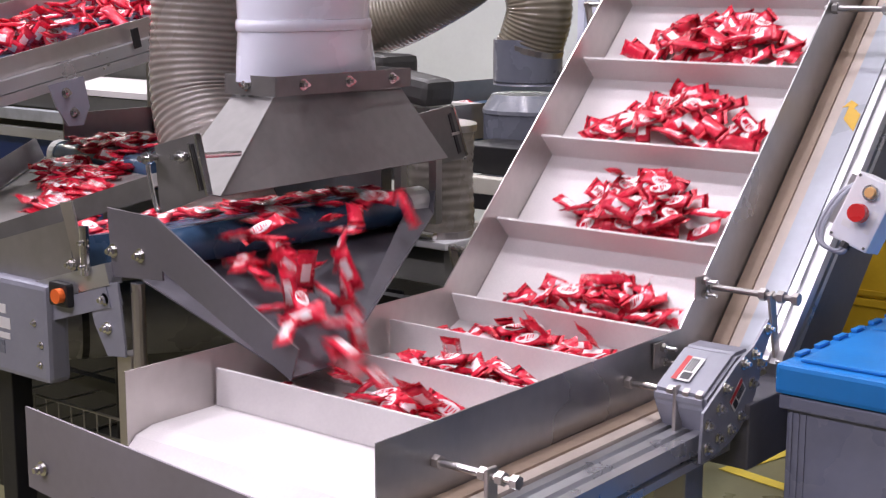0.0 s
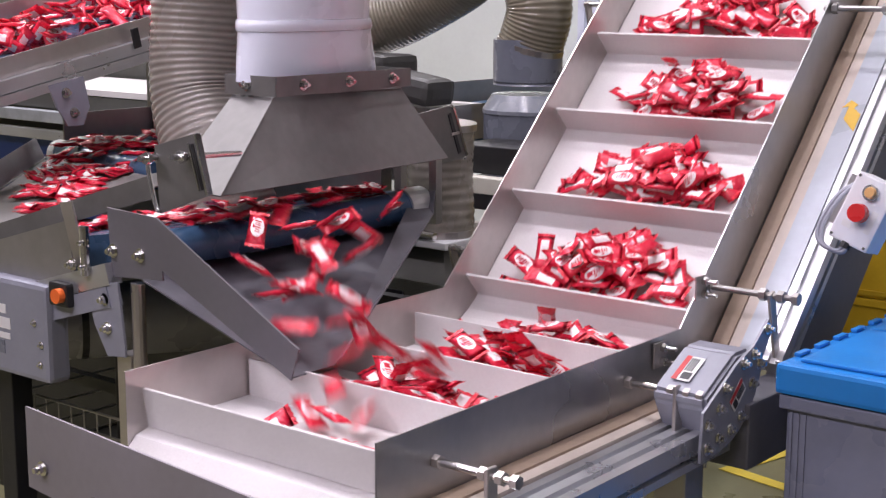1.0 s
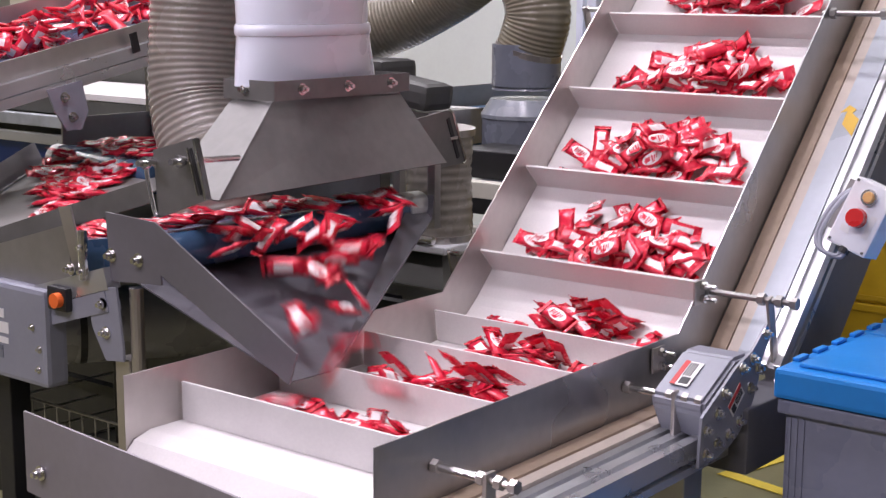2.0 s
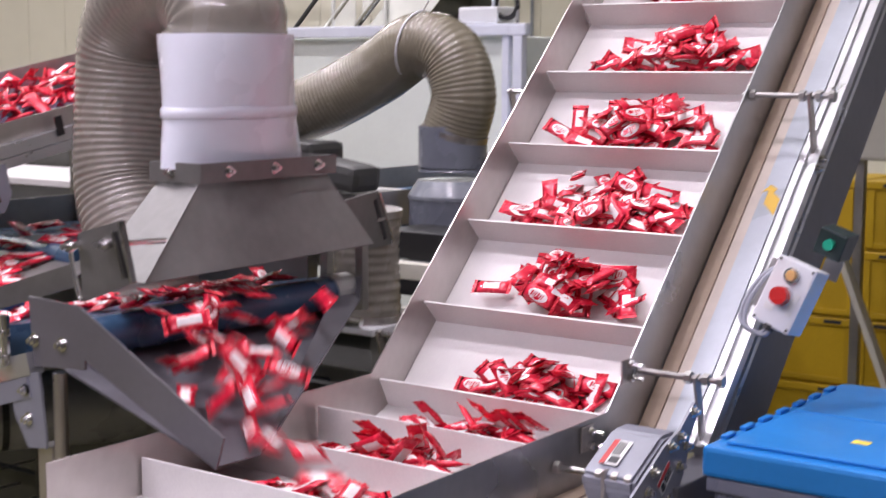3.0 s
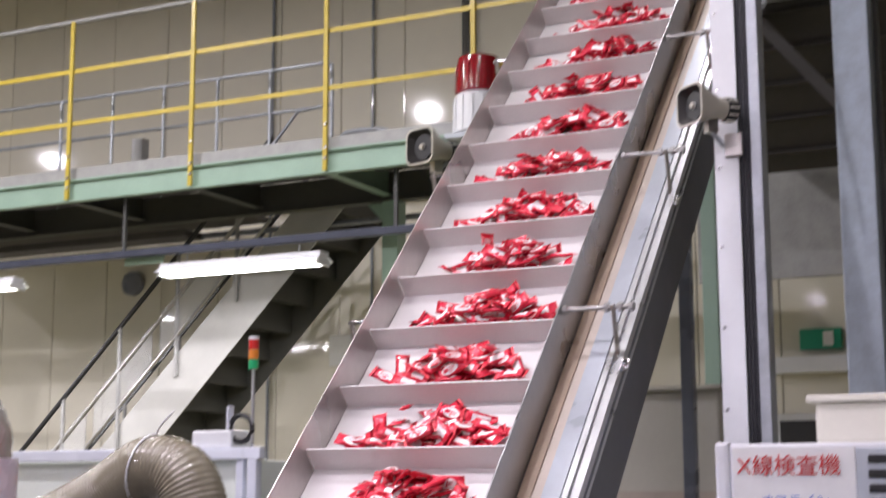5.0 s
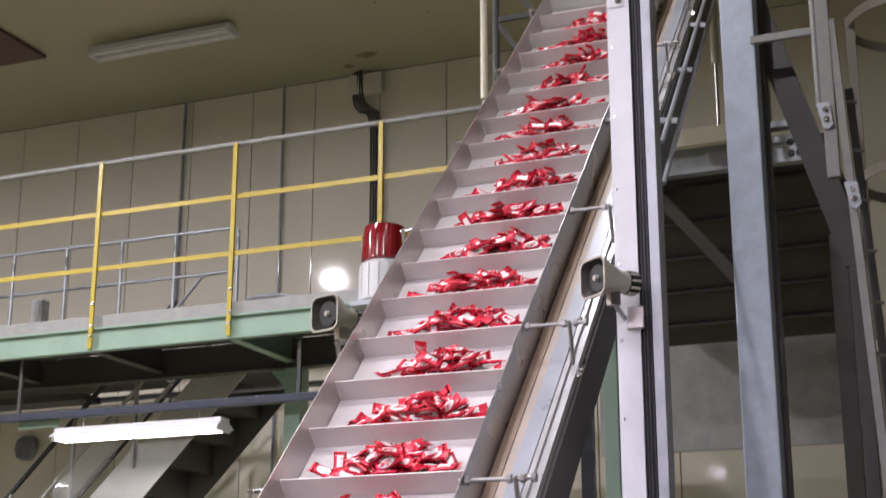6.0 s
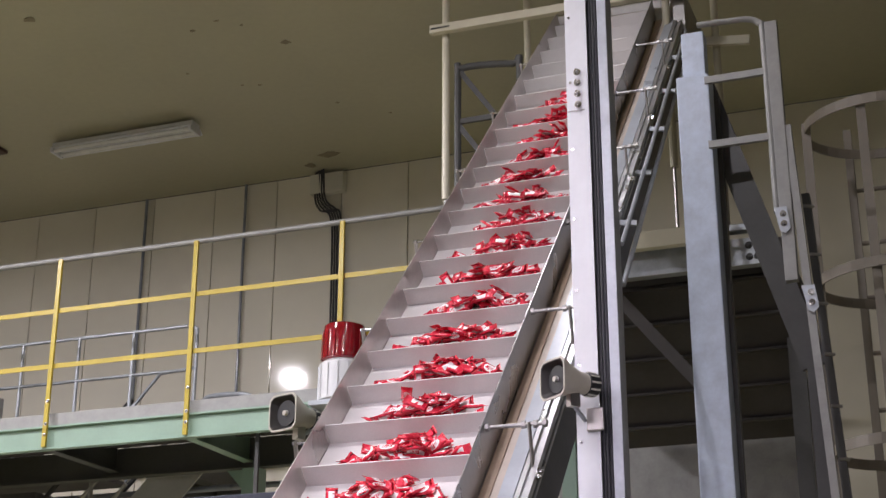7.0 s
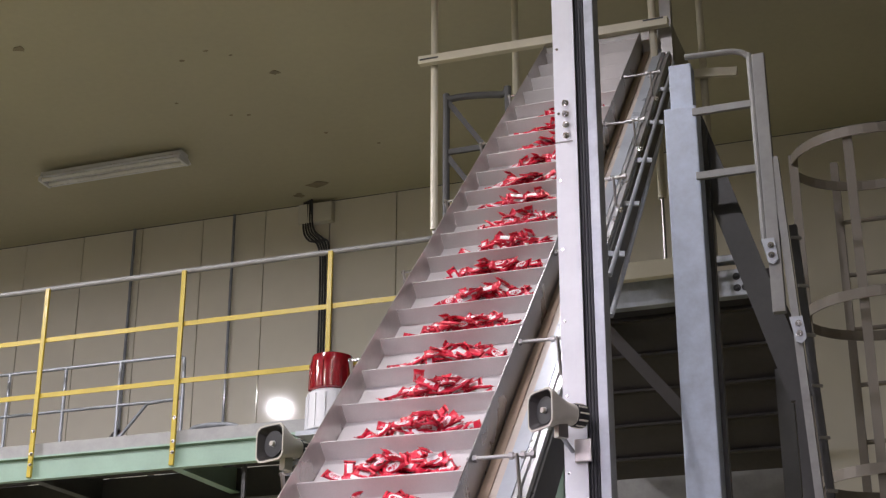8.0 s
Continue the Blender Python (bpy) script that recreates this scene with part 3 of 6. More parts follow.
def control_box():
    """Push-button box with an amber pilot lamp and a red mushroom button, a green button station on top, and its cable."""
    t = thing("control_box", "light grey push-button box with red emergency stop on the frame", "control box", (-1.08, 2.5, 1.0))
    m = Matrix.Translation((-1.058, 2.5, 1.09)) @ Matrix.Rotation(radians(20), 4, "Y") @ Matrix.Rotation(radians(-12), 4, "X") @ Matrix.Scale(0.82, 4)

    def p(name, b, material, parent=t, label=""):
        return part(name, moved(b, m), material, parent, label)
    p("case", box((-0.048, -0.035, -0.078), (0.048, 0.055, 0.078), None, 0.005), WHITE_PAINT)
    f = -0.035
    red = p("stop_button", rod((0, f - 0.012, -0.005), (0, f - 0.034, -0.005), 0.022, None, 24, 0.02), RED_PLASTIC, t, "red mushroom button")
    p("button_ring", rod((0, f, -0.005), (0, f - 0.012, -0.005), 0.017, None, 20), STEEL_BRIGHT, red)
    lamp = p("pilot_lamp", rod((0, f - 0.006, 0.045), (0, f - 0.016, 0.045), 0.014, None, 20, 0.011), AMBER, t, "amber pilot lamp")
    p("lamp_ring", rod((0, f, 0.045), (0, f - 0.008, 0.045), 0.018, None, 20), STEEL_BRIGHT, lamp)
    p("name_plate", box((-0.03, f - 0.001, -0.045), (-0.008, f - 0.0002, -0.03)), LABEL)
    p("name_plate", box((0.022, f - 0.001, -0.04), (0.036, f - 0.0002, 0.012)), LABEL)
    for x, z in ((-0.04, 0.07), (0.04, 0.07), (-0.04, -0.07), (0.04, -0.07)):
        p("screw", rod((x, f, z), (x, f - 0.002, z), 0.0035, None, 8), STEEL_BRIGHT)
    for dx in (0, 0.008):
        pts = smooth_path([(-0.005 + dx, -0.03, -0.078), (-0.01 + dx, -0.035, -0.10), (-0.05 - dx, -0.03, -0.10), (-0.075 - dx, -0.01, -0.06), (-0.075 - dx, 0.02, 0.01), (-0.062, 0.045, 0.05)], 6)
        p("cable", tube([Vector(q) for q in pts], 0.0055, None, 8), GREY_PAINT, t, "grey cable loop")
    p("gland", rod((-0.002, -0.025, -0.076), (-0.002, -0.028, -0.09), 0.013, None, 10), BLACK)
    p("bracket", box((-0.09, 0.056, -0.06), (0.03, 0.062, 0.06)), STEEL_DARK)
    g = thing("button_station", "small dark green push-button station above the control box", "switch", (-1.03, 2.56, 1.2))
    m2 = Matrix.Translation((-1.005, 2.58, 1.182)) @ Matrix.Rotation(radians(20), 4, "Y") @ Matrix.Scale(0.85, 4)
    part("case", moved(box((-0.032, -0.03, -0.03), (0.032, 0.04, 0.03), None, 0.004), m2), mat("dark_green_case", (0.015, 0.03, 0.03), 0.4, 0, 0.1, 20), g)
    part("push_button", moved(rod((0, -0.03, 0), (0, -0.042, 0), 0.012, None, 16), m2), GREEN_BTN, g, "green push button")
    part("bracket", moved(box((-0.02, 0.04, -0.09), (0.02, 0.046, 0.02)), m2), STEEL_DARK, g)


control_box()


def arrow_sticker():
    d = dist_of(3.745)
    P = [(0.588, d + 0.05), (0.575, d + 0.03), (0.588, d + 0.034), (0.588, d), (0.618, d - 0.03), (0.618, d + 0.015), (0.60, d + 0.03), (0.605, d + 0.04)]
    part("arrow_sticker", plate([slope(x, dd, -0.033) for x, dd in P], 0.001), mat("yellow_tape", (0.80, 0.50, 0.05), 0.5), conveyor, "yellow arrow tape")


arrow_sticker()


# ---------------------------------------------------------------- the feeding belt, its funnel and hood
NEAR_Y, FAR_Y = 1.63, 2.40


def feeder():
    t = thing("feed_conveyor", "inclined feed belt conveyor with dark blue belt and steel funnel", "conveyor", (-2.4, 2.0, 0.0))
    # belt loop, climbing to the roller
    top0, top1 = Vector((-3.1, 0, 0.88)), Vector((-2.03, 0, 1.058))
    d = (top1 - top0).normalized()
    n = Vector((-d.z, 0, d.x))
    prof = [top0, top1]
    c = top1 - n * 0.036
    prof += [c + Vector((math.cos(a), 0, math.sin(a))) * 0.036 for a in [radians(99 - 27 * k) for k in range(1, 8)]]
    prof += [top0 - n * 0.072]
    b = bmesh.new()
    lo = [b.verts.new((p.x, NEAR_Y + 0.06, p.z)) for p in prof]
    hi = [b.verts.new((p.x, FAR_Y - 0.03, p.z)) for p in prof]
    b.faces.new(lo[::-1])
    b.faces.new(hi)
    for i in range(len(prof)):
        j = (i + 1) % len(prof)
        b.faces.new((lo[i], lo[j], hi[j], hi[i]))
    shade_smooth(part("belt", b, BELT_BLUE, t, "dark blue belt"), 35)
    part("roller_cap", rod((c.x, FAR_Y - 0.07, c.z), (c.x, FAR_Y - 0.005, c.z), 0.040, None, 24), ALU, t, "bright worn roller end")
    # near frame: guard sheet, profile, channel
    def onnear(x, up, y=NEAR_Y):
        return Vector((x, y, 0.975 + (x + 2.18) * 0.29 + up))
    part("guard", plate([onnear(-3.1, 0.11), onnear(-2.22, 0.10), onnear(-2.22, 0.0), onnear(-3.1, 0.0)], 0.003), STEEL_DARK, t)
    part("far_guard", plate([(-3.1, FAR_Y - 0.02, 0.86), (-2.12, FAR_Y - 0.02, 1.03), (-2.12, FAR_Y - 0.02, 1.16), (-3.1, FAR_Y - 0.02, 1.08)], 0.003), HOOD_STEEL, t, "dull steel guard on the far belt edge")
    part("rail", bar(onnear(-3.1, -0.02), onnear(-2.10, -0.02), 0.03, 0.04), ALU, t, "aluminium frame rail")
    part("rail", bar(onnear(-3.1, -0.062), onnear(-2.10, -0.062), 0.03, 0.038), GREY_PAINT, t)
    pz = lambda x, y: 1.05 + 0.14 * (y - 2.1) + 0.04 * (x + 2.8)
    part("chute_pan", plate([(x, y, pz(x, y)) for x, y in ((-3.09, 2.20), (-2.5, 2.19), (-2.42, 1.66), (-2.68, 1.66))], 0.003), CHUTE, t, "grey sheet chute below the supply roller")
    # tray side beside the near belt edge, rising to the hood bracket
    part("tray_side", plate([(-2.52, NEAR_Y + 0.03, 1.015), (-2.03, NEAR_Y + 0.03, 1.158), (-2.02, NEAR_Y + 0.03, 1.118), (-2.52, NEAR_Y + 0.03, 0.975)], 0.003), HOOD_STEEL, t, "dull steel tray side")
    # back side of the chute, folded up from the pan
    a, b2 = Vector((-3.10, 2.205, pz(-3.10, 2.205) + 0.004)), Vector((-2.70, 1.67, pz(-2.70, 1.67) + 0.004))
    up = Vector((-0.018, -0.012, 0.05))
    part("tray_side", plate([a, b2, b2 + up, a + up], 0.003), END_SHEET, t, "grey steel tray side")
    part("fold_edge", bar(a + Vector((0.004, 0.003, 0.001)), b2 + Vector((0.004, 0.003, 0.001)), 0.004, 0.004), STEEL_BRIGHT, t, "bright folded edge")
    part("corner_strap", plate([(-2.235, NEAR_Y - 0.01, 1.095), (-2.20, NEAR_Y - 0.01, 1.10), (-2.165, NEAR_Y - 0.01, 0.985), (-2.195, NEAR_Y - 0.01, 0.98)], 0.004), STEEL, t)
    for x, z in ((-2.195, 0.985), (-2.155, 0.985), (-2.155, 1.03)):
        part("bolt", hexbolt((x, NEAR_Y - 0.018, z), (0, -1, 0), 0.008), STEEL_BRIGHT, t)
    part("clamp_rod", rod((-2.155, NEAR_Y - 0.02, 0.97), (-2.155, NEAR_Y - 0.02, 1.06), 0.009, None, 10), STEEL_BRIGHT, t)
    # funnel: near plate, pan, far plate
    tipx = -1.65
    P = [(-2.11, 1.097), (-1.975, 1.092), (-1.632, 0.913), (tipx, 0.858), (-1.963, 1.0), (-1.962, 0.982), (-2.10, 0.972)]
    near = part("funnel_side", plate([(x, NEAR_Y, z) for x, z in P], 0.004), FUNNEL, t, "grey funnel side plate")
    for x, z in ((-2.095, 1.02), (-2.02, 1.02)):
        part("bolt", hexbolt((x, NEAR_Y - 0.002, z), (0, -1, 0), 0.009), STEEL_BRIGHT, near)
    pan = [(-2.06, NEAR_Y + 0.003, 0.985), (-2.06, FAR_Y - 0.005, 0.985), (tipx + 0.0, NEAR_Y + 0.10, 0.862), (tipx, NEAR_Y + 0.003, 0.862)]
    part("funnel_pan", plate(pan, 0.003), FUNNEL_PAN, t, "dark grey funnel pan")
    P = [(-2.04, FAR_Y, 1.05), (-1.98, FAR_Y - 0.005, 1.055), (-1.965, FAR_Y - 0.03, 1.01), (tipx + 0.015, NEAR_Y + 0.107, 0.88), (tipx, NEAR_Y + 0.105, 0.865), (-2.06, FAR_Y - 0.003, 0.985)]
    part("funnel_side", plate(P, 0.003), FUNNEL_PAN, t)
    # drive box, orange button, drum motor, brackets
    m = part("drive_box", box((-2.52, NEAR_Y - 0.03, 0.745), (-2.265, NEAR_Y + 0.02, 0.935), None, 0.01), GREY_PAINT, t, "grey drive box with stickers")
    for x, z, w, h in ((-2.49, 0.90, 0.11, 0.03), (-2.44, 0.865, 0.075, 0.018), (-2.43, 0.835, 0.08, 0.022), (-2.42, 0.815, 0.06, 0.012), (-2.44, 0.785, 0.06, 0.025)):
        part("sticker", box((x, NEAR_Y - 0.0315, z), (x + w * 0.6, NEAR_Y - 0.0302, z + h)), LABEL if z > 0.8 else PVC, m)
    for x, z in ((-2.305, 0.86), (-2.285, 0.82), (-2.29, 0.78)):
        part("bolt", hexbolt((x, NEAR_Y - 0.03, z), (0, -1, 0), 0.005, 0.003), STEEL_BRIGHT, m)
    part("button_base", box((-2.258, NEAR_Y - 0.03, 0.902), (-2.20, NEAR_Y + 0.01, 0.948), None, 0.006), BLACK, t)
    part("button", rod((-2.219, NEAR_Y - 0.03, 0.925), (-2.219, NEAR_Y - 0.043, 0.925), 0.014, None, 20), ORANGE, t, "orange push button")
    shade_smooth(part("drum_motor", rod((-2.50, 1.70, 0.808), (-2.13, 2.33, 0.80), 0.078, None, 32), DRUM, t, "dark grey drum motor"))
    for yy in (1.80, 2.22):
        f = (yy - 1.70) / 0.63
        part("drum_band", rod((-2.50 + 0.37 * f, yy, 0.808 - 0.008 * f), (-2.493 + 0.37 * f, yy + 0.012, 0.808 - 0.008 * f), 0.0795, None, 32), BLACK, t)
    part("rating_plate", plate([(-2.352, 1.812, 0.83), (-2.337, 1.838, 0.83), (-2.337, 1.838, 0.805), (-2.352, 1.812, 0.805)], 0.002), PVC_LIGHT, t)
    P = [(-2.165, 0.955), (-2.075, 0.965), (-2.06, 0.85), (-2.06, 0.83), (-2.11, 0.825), (-2.145, 0.88)]
    br = part("bracket", plate([(x, NEAR_Y - 0.01, z) for x, z in P], 0.005), GREY_PAINT, t, "grey folded leg bracket")
    for x, z in ((-2.11, 0.93), (-2.105, 0.878)):
        part("bolt", hexbolt((x, NEAR_Y - 0.013, z), (0, -1, 0), 0.008), STEEL_BRIGHT, br)
    part("leg", box((-2.10, NEAR_Y, 0.0), (-2.06, NEAR_Y + 0.04, 0.83), None, 0.003), STEEL, t)
    part("leg", rod((-2.045, NEAR_Y + 0.01, 0.80), (-2.045, NEAR_Y + 0.01, 0.965), 0.013, None, 14), STEEL, t)
    for x, y in ((-2.40, 1.9), (-2.25, 2.0), (-2.6, 1.75), (-2.32, 2.3)):
        part("leg", box((x - 0.025, y - 0.025, 0.0), (x + 0.025, y + 0.025, 0.72), None, 0.003), BLACK, t)
    # added panel: stands in for the dark space under the feed belt
    part("dark_backing", box((-3.7, 2.42, 0.0), (-1.95, 2.45, 0.80)), BLACK, t, "black panel added for the dark under the belt")
    for z in (0.35, 0.62):
        part("stretcher", bar((-2.7, 1.95, z), (-2.0, 1.95, z), 0.025, 0.025), BLACK, t)


feeder()


def wire_basket(x, y, z, w, d, h):
    t = thing("wire_basket", "dark wire basket under the feed conveyor", "basket", (x, y, z))
    for k in range(4):
        zz = z + h * k / 3
        part("hoop", tube([Vector(q) for q in ((x, y, zz), (x + w, y, zz), (x + w, y + d, zz), (x, y + d, zz), (x, y, zz))], 0.003, None, 6), STEEL_DARK, t)
    for k in range(9):
        part("wire", rod((x + w * k / 8, y, z), (x + w * k / 8, y, z + h), 0.002, None, 6), STEEL_DARK, t)
    part("base", box((x, y, z - 0.006), (x + w, y + d, z - 0.002)), DARK_GRATE, t)
    part("stand", box((x + w * 0.2, y + d * 0.2, 0), (x + w * 0.8, y + d * 0.8, z - 0.006)), BLACK, t)


wire_basket(-2.62, 1.78, 0.50, 0.34, 0.26, 0.13)


def hood():
    t = thing("extraction_hood", "welded stainless extraction hood above the feed belt", "hood", (-2.1, 2.05, 1.06))
    x0, x1 = -2.11, -1.95
    low = [(x1, 1.755, 1.118), (x1, 2.40, 1.128), (x0, 2.40, 1.128), (x0, 1.765, 1.118)]
    top = [(-2.03, 1.972, 1.282), (-2.03, 2.34, 1.275), (-2.14, 2.34, 1.275), (-2.14, 1.972, 1.282)]
    names = ("front_sheet", "end_sheet", "back_sheet", "end_sheet")
    for i in range(4):
        j = (i + 1) % 4
        part(names[i], plate([low[i], low[j], top[j], top[i]], 0.003), HOOD_STEEL, t)
    for a, bb in ((low[0], top[0]), (top[0], top[1])):
        part("weld_seam", tube([Vector(a).lerp(Vector(bb), k / 60) + Vector((0.001, 0, 0)) for k in range(61)], lambda i, n: 0.0022 + 0.0006 * (i % 2), None, 6), HOOD_STEEL, t)
    ring = [(-2.012, 1.958), (-2.012, 2.35), (-2.152, 2.35), (-2.152, 1.958)]
    for i in range(4):
        (ax, ay), (bx, by) = ring[i], ring[(i + 1) % 4]
        part("flange", plate([(ax, ay, 1.28), (bx, by, 1.28), (bx, by, 1.318), (ax, ay, 1.318)], 0.003), HOOD_STEEL, t, "dark steel flange strip")
    for y in (2.03, 2.16, 2.29):
        part("bolt", hexbolt((-2.0105, y, 1.30), (1, 0, 0), 0.008), STEEL_BRIGHT, t)
    for x in (-2.09,):
        part("bolt", hexbolt((x, 1.9565, 1.30), (0, -1, 0), 0.008), STEEL_BRIGHT, t)
    # hanging brackets: one near sheet with clamp rods, one slotted far strip
    P = [(-1.997, 1.215), (-1.882, 1.245), (-1.854, 1.142), (-1.987, 1.096)]
    nb = part("bracket", plate([(x, 1.65, z) for x, z in P], 0.004), HOOD_STEEL, t, "stainless clamp bracket")
    part("bracket_edge", bar((-1.879, 1.643, 1.243), (-1.852, 1.643, 1.142), 0.005, 0.012, None, (0, 1, 0)), STEEL_BRIGHT, nb)
    part("slot", bar((-1.897, 1.6465, 1.225), (-1.872, 1.6465, 1.148), 0.006, 0.002, None, (0, 1, 0)), BLACK, nb)
    part("slot_rim", bar((-1.905, 1.6455, 1.226), (-1.880, 1.6455, 1.146), 0.003, 0.003, None, (0, 1, 0)), STEEL_BRIGHT, nb)
    part("slot_rim", tube(smooth_path([(-2.012, 1.645, 1.185), (-2.010, 1.645, 1.165), (-1.995, 1.645, 1.11), (-1.985, 1.645, 1.10)], 4), 0.004, None, 8), STEEL_BRIGHT, nb)
    for p, q in (((-1.895, 1.60, 1.206), (-1.945, 1.80, 1.192)), ((-1.980, 1.60, 1.197), (-2.02, 1.76, 1.19))):
        cr = part("clamp_rod", rod(p, q, 0.0055, None, 10), STEEL_BRIGHT, nb)
        a, c = Vector(p), Vector(q)
        for f in (0.10, 0.30):
            part("nut", rod(a.lerp(c, f), a.lerp(c, f + 0.06), 0.011, None, 6), STEEL_BRIGHT, cr)
    P = [(2.356, 1.221), (2.467, 1.233), (2.478, 1.227), (2.523, 1.121), (2.515, 1.113), (2.418, 1.108)]
    fb = part("bracket", plate([(-2.0, y, z) for y, z in P], 0.004), HOOD_STEEL, t, "slotted steel bracket")
    part("slot", bar((-1.997, 2.463, 1.215), (-1.997, 2.500, 1.127), 0.010, 0.002, None, (1, 0, 0)), BLACK, fb)
    part("slot_bridge", bar((-1.9955, 2.469, 1.170), (-1.9955, 2.495, 1.172), 0.006, 0.003, None, (1, 0, 0)), STEEL, fb)
    part("slot_frame", tube([Vector((-1.996, y, z)) for y, z in P[1:5]], 0.003, None, 6), STEEL_BRIGHT, fb)
    for xx in (-2.1, -2.0):
        part("hanger", bar((xx, 2.42, 1.12), (xx, 2.42, 0.98), 0.02, 0.02), STEEL_DARK, t)
    return t


hood()


def ribbed_hose(name, pts, r0, r1, rib, material, label, ends=()):
    """A corrugated hose along pts: a wave of ribs over its whole length."""
    path = smooth_path(pts, 40)
    L = [0.0]
    for a, b in zip(path, path[1:]):
        L.append(L[-1] + (b - a).length)
    n = int(L[-1] / rib) * 4
    P, j = [], 0
    for i in range(n + 1):
        s = L[-1] * i / n
        while j < len(L) - 2 and L[j + 1] < s:
            j += 1
        P.append(path[j].lerp(path[j + 1], (s - L[j]) / max(1e-6, L[j + 1] - L[j])))
    wave = (0.0, 0.7, 1.0, 0.7)
    b = tube(P, lambda i, k: (r0 + (r1 - r0) * min(1, 2.2 * i / k)) * (1 + 0.03 * (wave[i % 4] - 0.5)), None, 28)
    t = thing(name, label, "hose", P[0])
    shade_smooth(part("corrugated_wall", b, material, t), 80)
    for e, nx in ((0, 1), (-1, -2)):
        d = (P[nx] - P[e]).normalized()
        r = (r0 if e == 0 else r1) * 1.04
        part("hose_clamp", rod(P[e], P[e] + d * 0.016, r, None, 32), STEEL, t, "steel band clamp")
    return t, P


COLLAR_C = Vector((-2.099, 2.137, 0))


def collar():
    """White sleeve that turns from the oval of the hood's neck into the round of the hose."""
    t = thing("hose_collar", "white plastic duct collar with a moulded seam on the hood", "duct collar", (COLLAR_C.x, COLLAR_C.y, 1.32))

    def sleeve(zs, name, label=""):
        b = bmesh.new()
        rings = []
        for z, g in zs:
            f = (z - 1.30) / 0.27
            ax, ay = 0.066 + 0.066 * f, 0.192 - 0.058 * f
            rings.append([b.verts.new(COLLAR_C + Vector((-0.02 * f + (ax + g) * math.cos(a), (ay + g) * math.sin(a), z))) for a in [2 * math.pi * k / 48 for k in range(48)]])
        for r0, r1 in zip(rings, rings[1:]):
            for k in range(48):
                b.faces.new((r0[k], r0[(k + 1) % 48], r1[(k + 1) % 48], r1[k]))
        b.faces.new(rings[0][::-1])
        b.faces.new(rings[-1])
        return shade_smooth(part(name, b, COLLAR, t, label), 50)
    sleeve([(1.305, 0.0), (1.34, 0.0), (1.40, -0.002)], "lower_sleeve")
    sleeve([(1.4005, 0.0), (1.406, 0.0022), (1.416, 0.0022), (1.4225, 0.0)], "seam_ring", "raised moulded seam")
    sleeve([(1.423, -0.002), (1.48, 0.0), (1.55, 0.004), (1.565, 0.004)], "upper_sleeve")


collar()
C0 = COLLAR_C + Vector((-0.02, 0, 0))
ARCH = [(0, 0, 1.55), (0.0, 0, 1.60), (-0.085, 0.02, 1.66), (-0.22, 0.03, 1.66), (-0.33, 0.05, 1.57), (-0.355, 0.05, 1.42), (-0.34, 0.03, 1.25), (-0.26, 0.0, 1.10), (-0.22, 0.0, 0.95)]
ribbed_hose("suction_hose", [C0 + Vector(q) for q in ARCH], 0.122, 0.112, 0.0165, HOSE, "smoke-grey ribbed suction hose arching from the collar")
ribbed_hose("suction_hose", [C0 + Vector(q) + Vector((-0.30, 0.29, 0.02)) for q in ARCH], 0.10, 0.10, 0.0165, HOSE, "smoke-grey ribbed suction hose behind the first")
HX, HY = -2.325, 3.2
ribbed_hose("ducting_hose", [(HX + 0.005, HY, 1.32), (HX + 0.035, HY, 1.43), (HX - 0.01, HY, 1.535), (HX - 0.12, HY, 1.56), (HX - 0.26, HY, 1.485), (HX - 0.42, HY - 0.05, 1.40), (HX - 0.56, HY - 0.1, 1.36), (HX - 0.72, HY - 0.15, 1.38)], 0.088, 0.088, 0.0115, HOSE_OLIVE,
            "olive-grey ribbed hose bent down into a grey pipe")
ribbed_hose("ducting_hose", [(-2.13, 2.60, 1.18), (-2.135, 2.60, 1.08), (-2.13, 2.60, 0.98), (-2.13, 2.6, 0.918)], 0.078, 0.076, 0.021, HOSE,
            "short ribbed hose below the hood")


def hose_stand():
    """The outlet under the short hose: white flange, dark funnel and a grey base with a slot."""
    t = thing("hose_outlet", "white flange over a dark funnel on a grey machine base", "machine", (-2.14, 2.62, 0))
    part("flange", box((-2.225, 2.51, 0.900), (-2.045, 2.70, 0.917), None, 0.003), WHITE_PAINT, t, "white flange plate")
    part("tie", rod((-2.18, 2.515, 0.935), (-2.08, 2.515, 0.93), 0.009, None, 10), STEEL_BRIGHT, t, "bright hose clip")
    b = bmesh.new()
    solid(b, [(x, y, z) for x, w in ((-1, 0), (1, 0)) for y in (-1, 1) for z in (0, 1)], CUBE)
    for v in b.verts:
        top = v.co.z > 0.5
        v.co = Vector((-2.15 + v.co.x * (0.075 if top else 0.12), 2.61 + v.co.y * (0.07 if top else 0.12), 0.899 if top else 0.825))
    part("funnel", b, DARK_GRATE, t, "dark tapered funnel")
    part("base", box((-2.33, 2.50, 0.0), (-2.0, 2.85, 0.824), None, 0.006), CREAM_BOX, t, "grey machine base")
    part("slot", box((-2.27, 2.494, 0.765), (-2.16, 2.4995, 0.795)), BLACK, t)
    part("rail", box((-2.32, 2.78, 0.99), (-1.85, 2.82, 1.03), None, 0.003), CREAM_BOX, t, "pale rail")
    part("rail_post", box((-2.3, 2.785, 0.825), (-2.27, 2.815, 0.99)), CREAM_BOX, t)
    part("tray", box((-2.28, 2.83, 1.031), (-1.90, 3.0, 1.10), None, 0.004), BLACK, t, "black tray")


hose_stand()


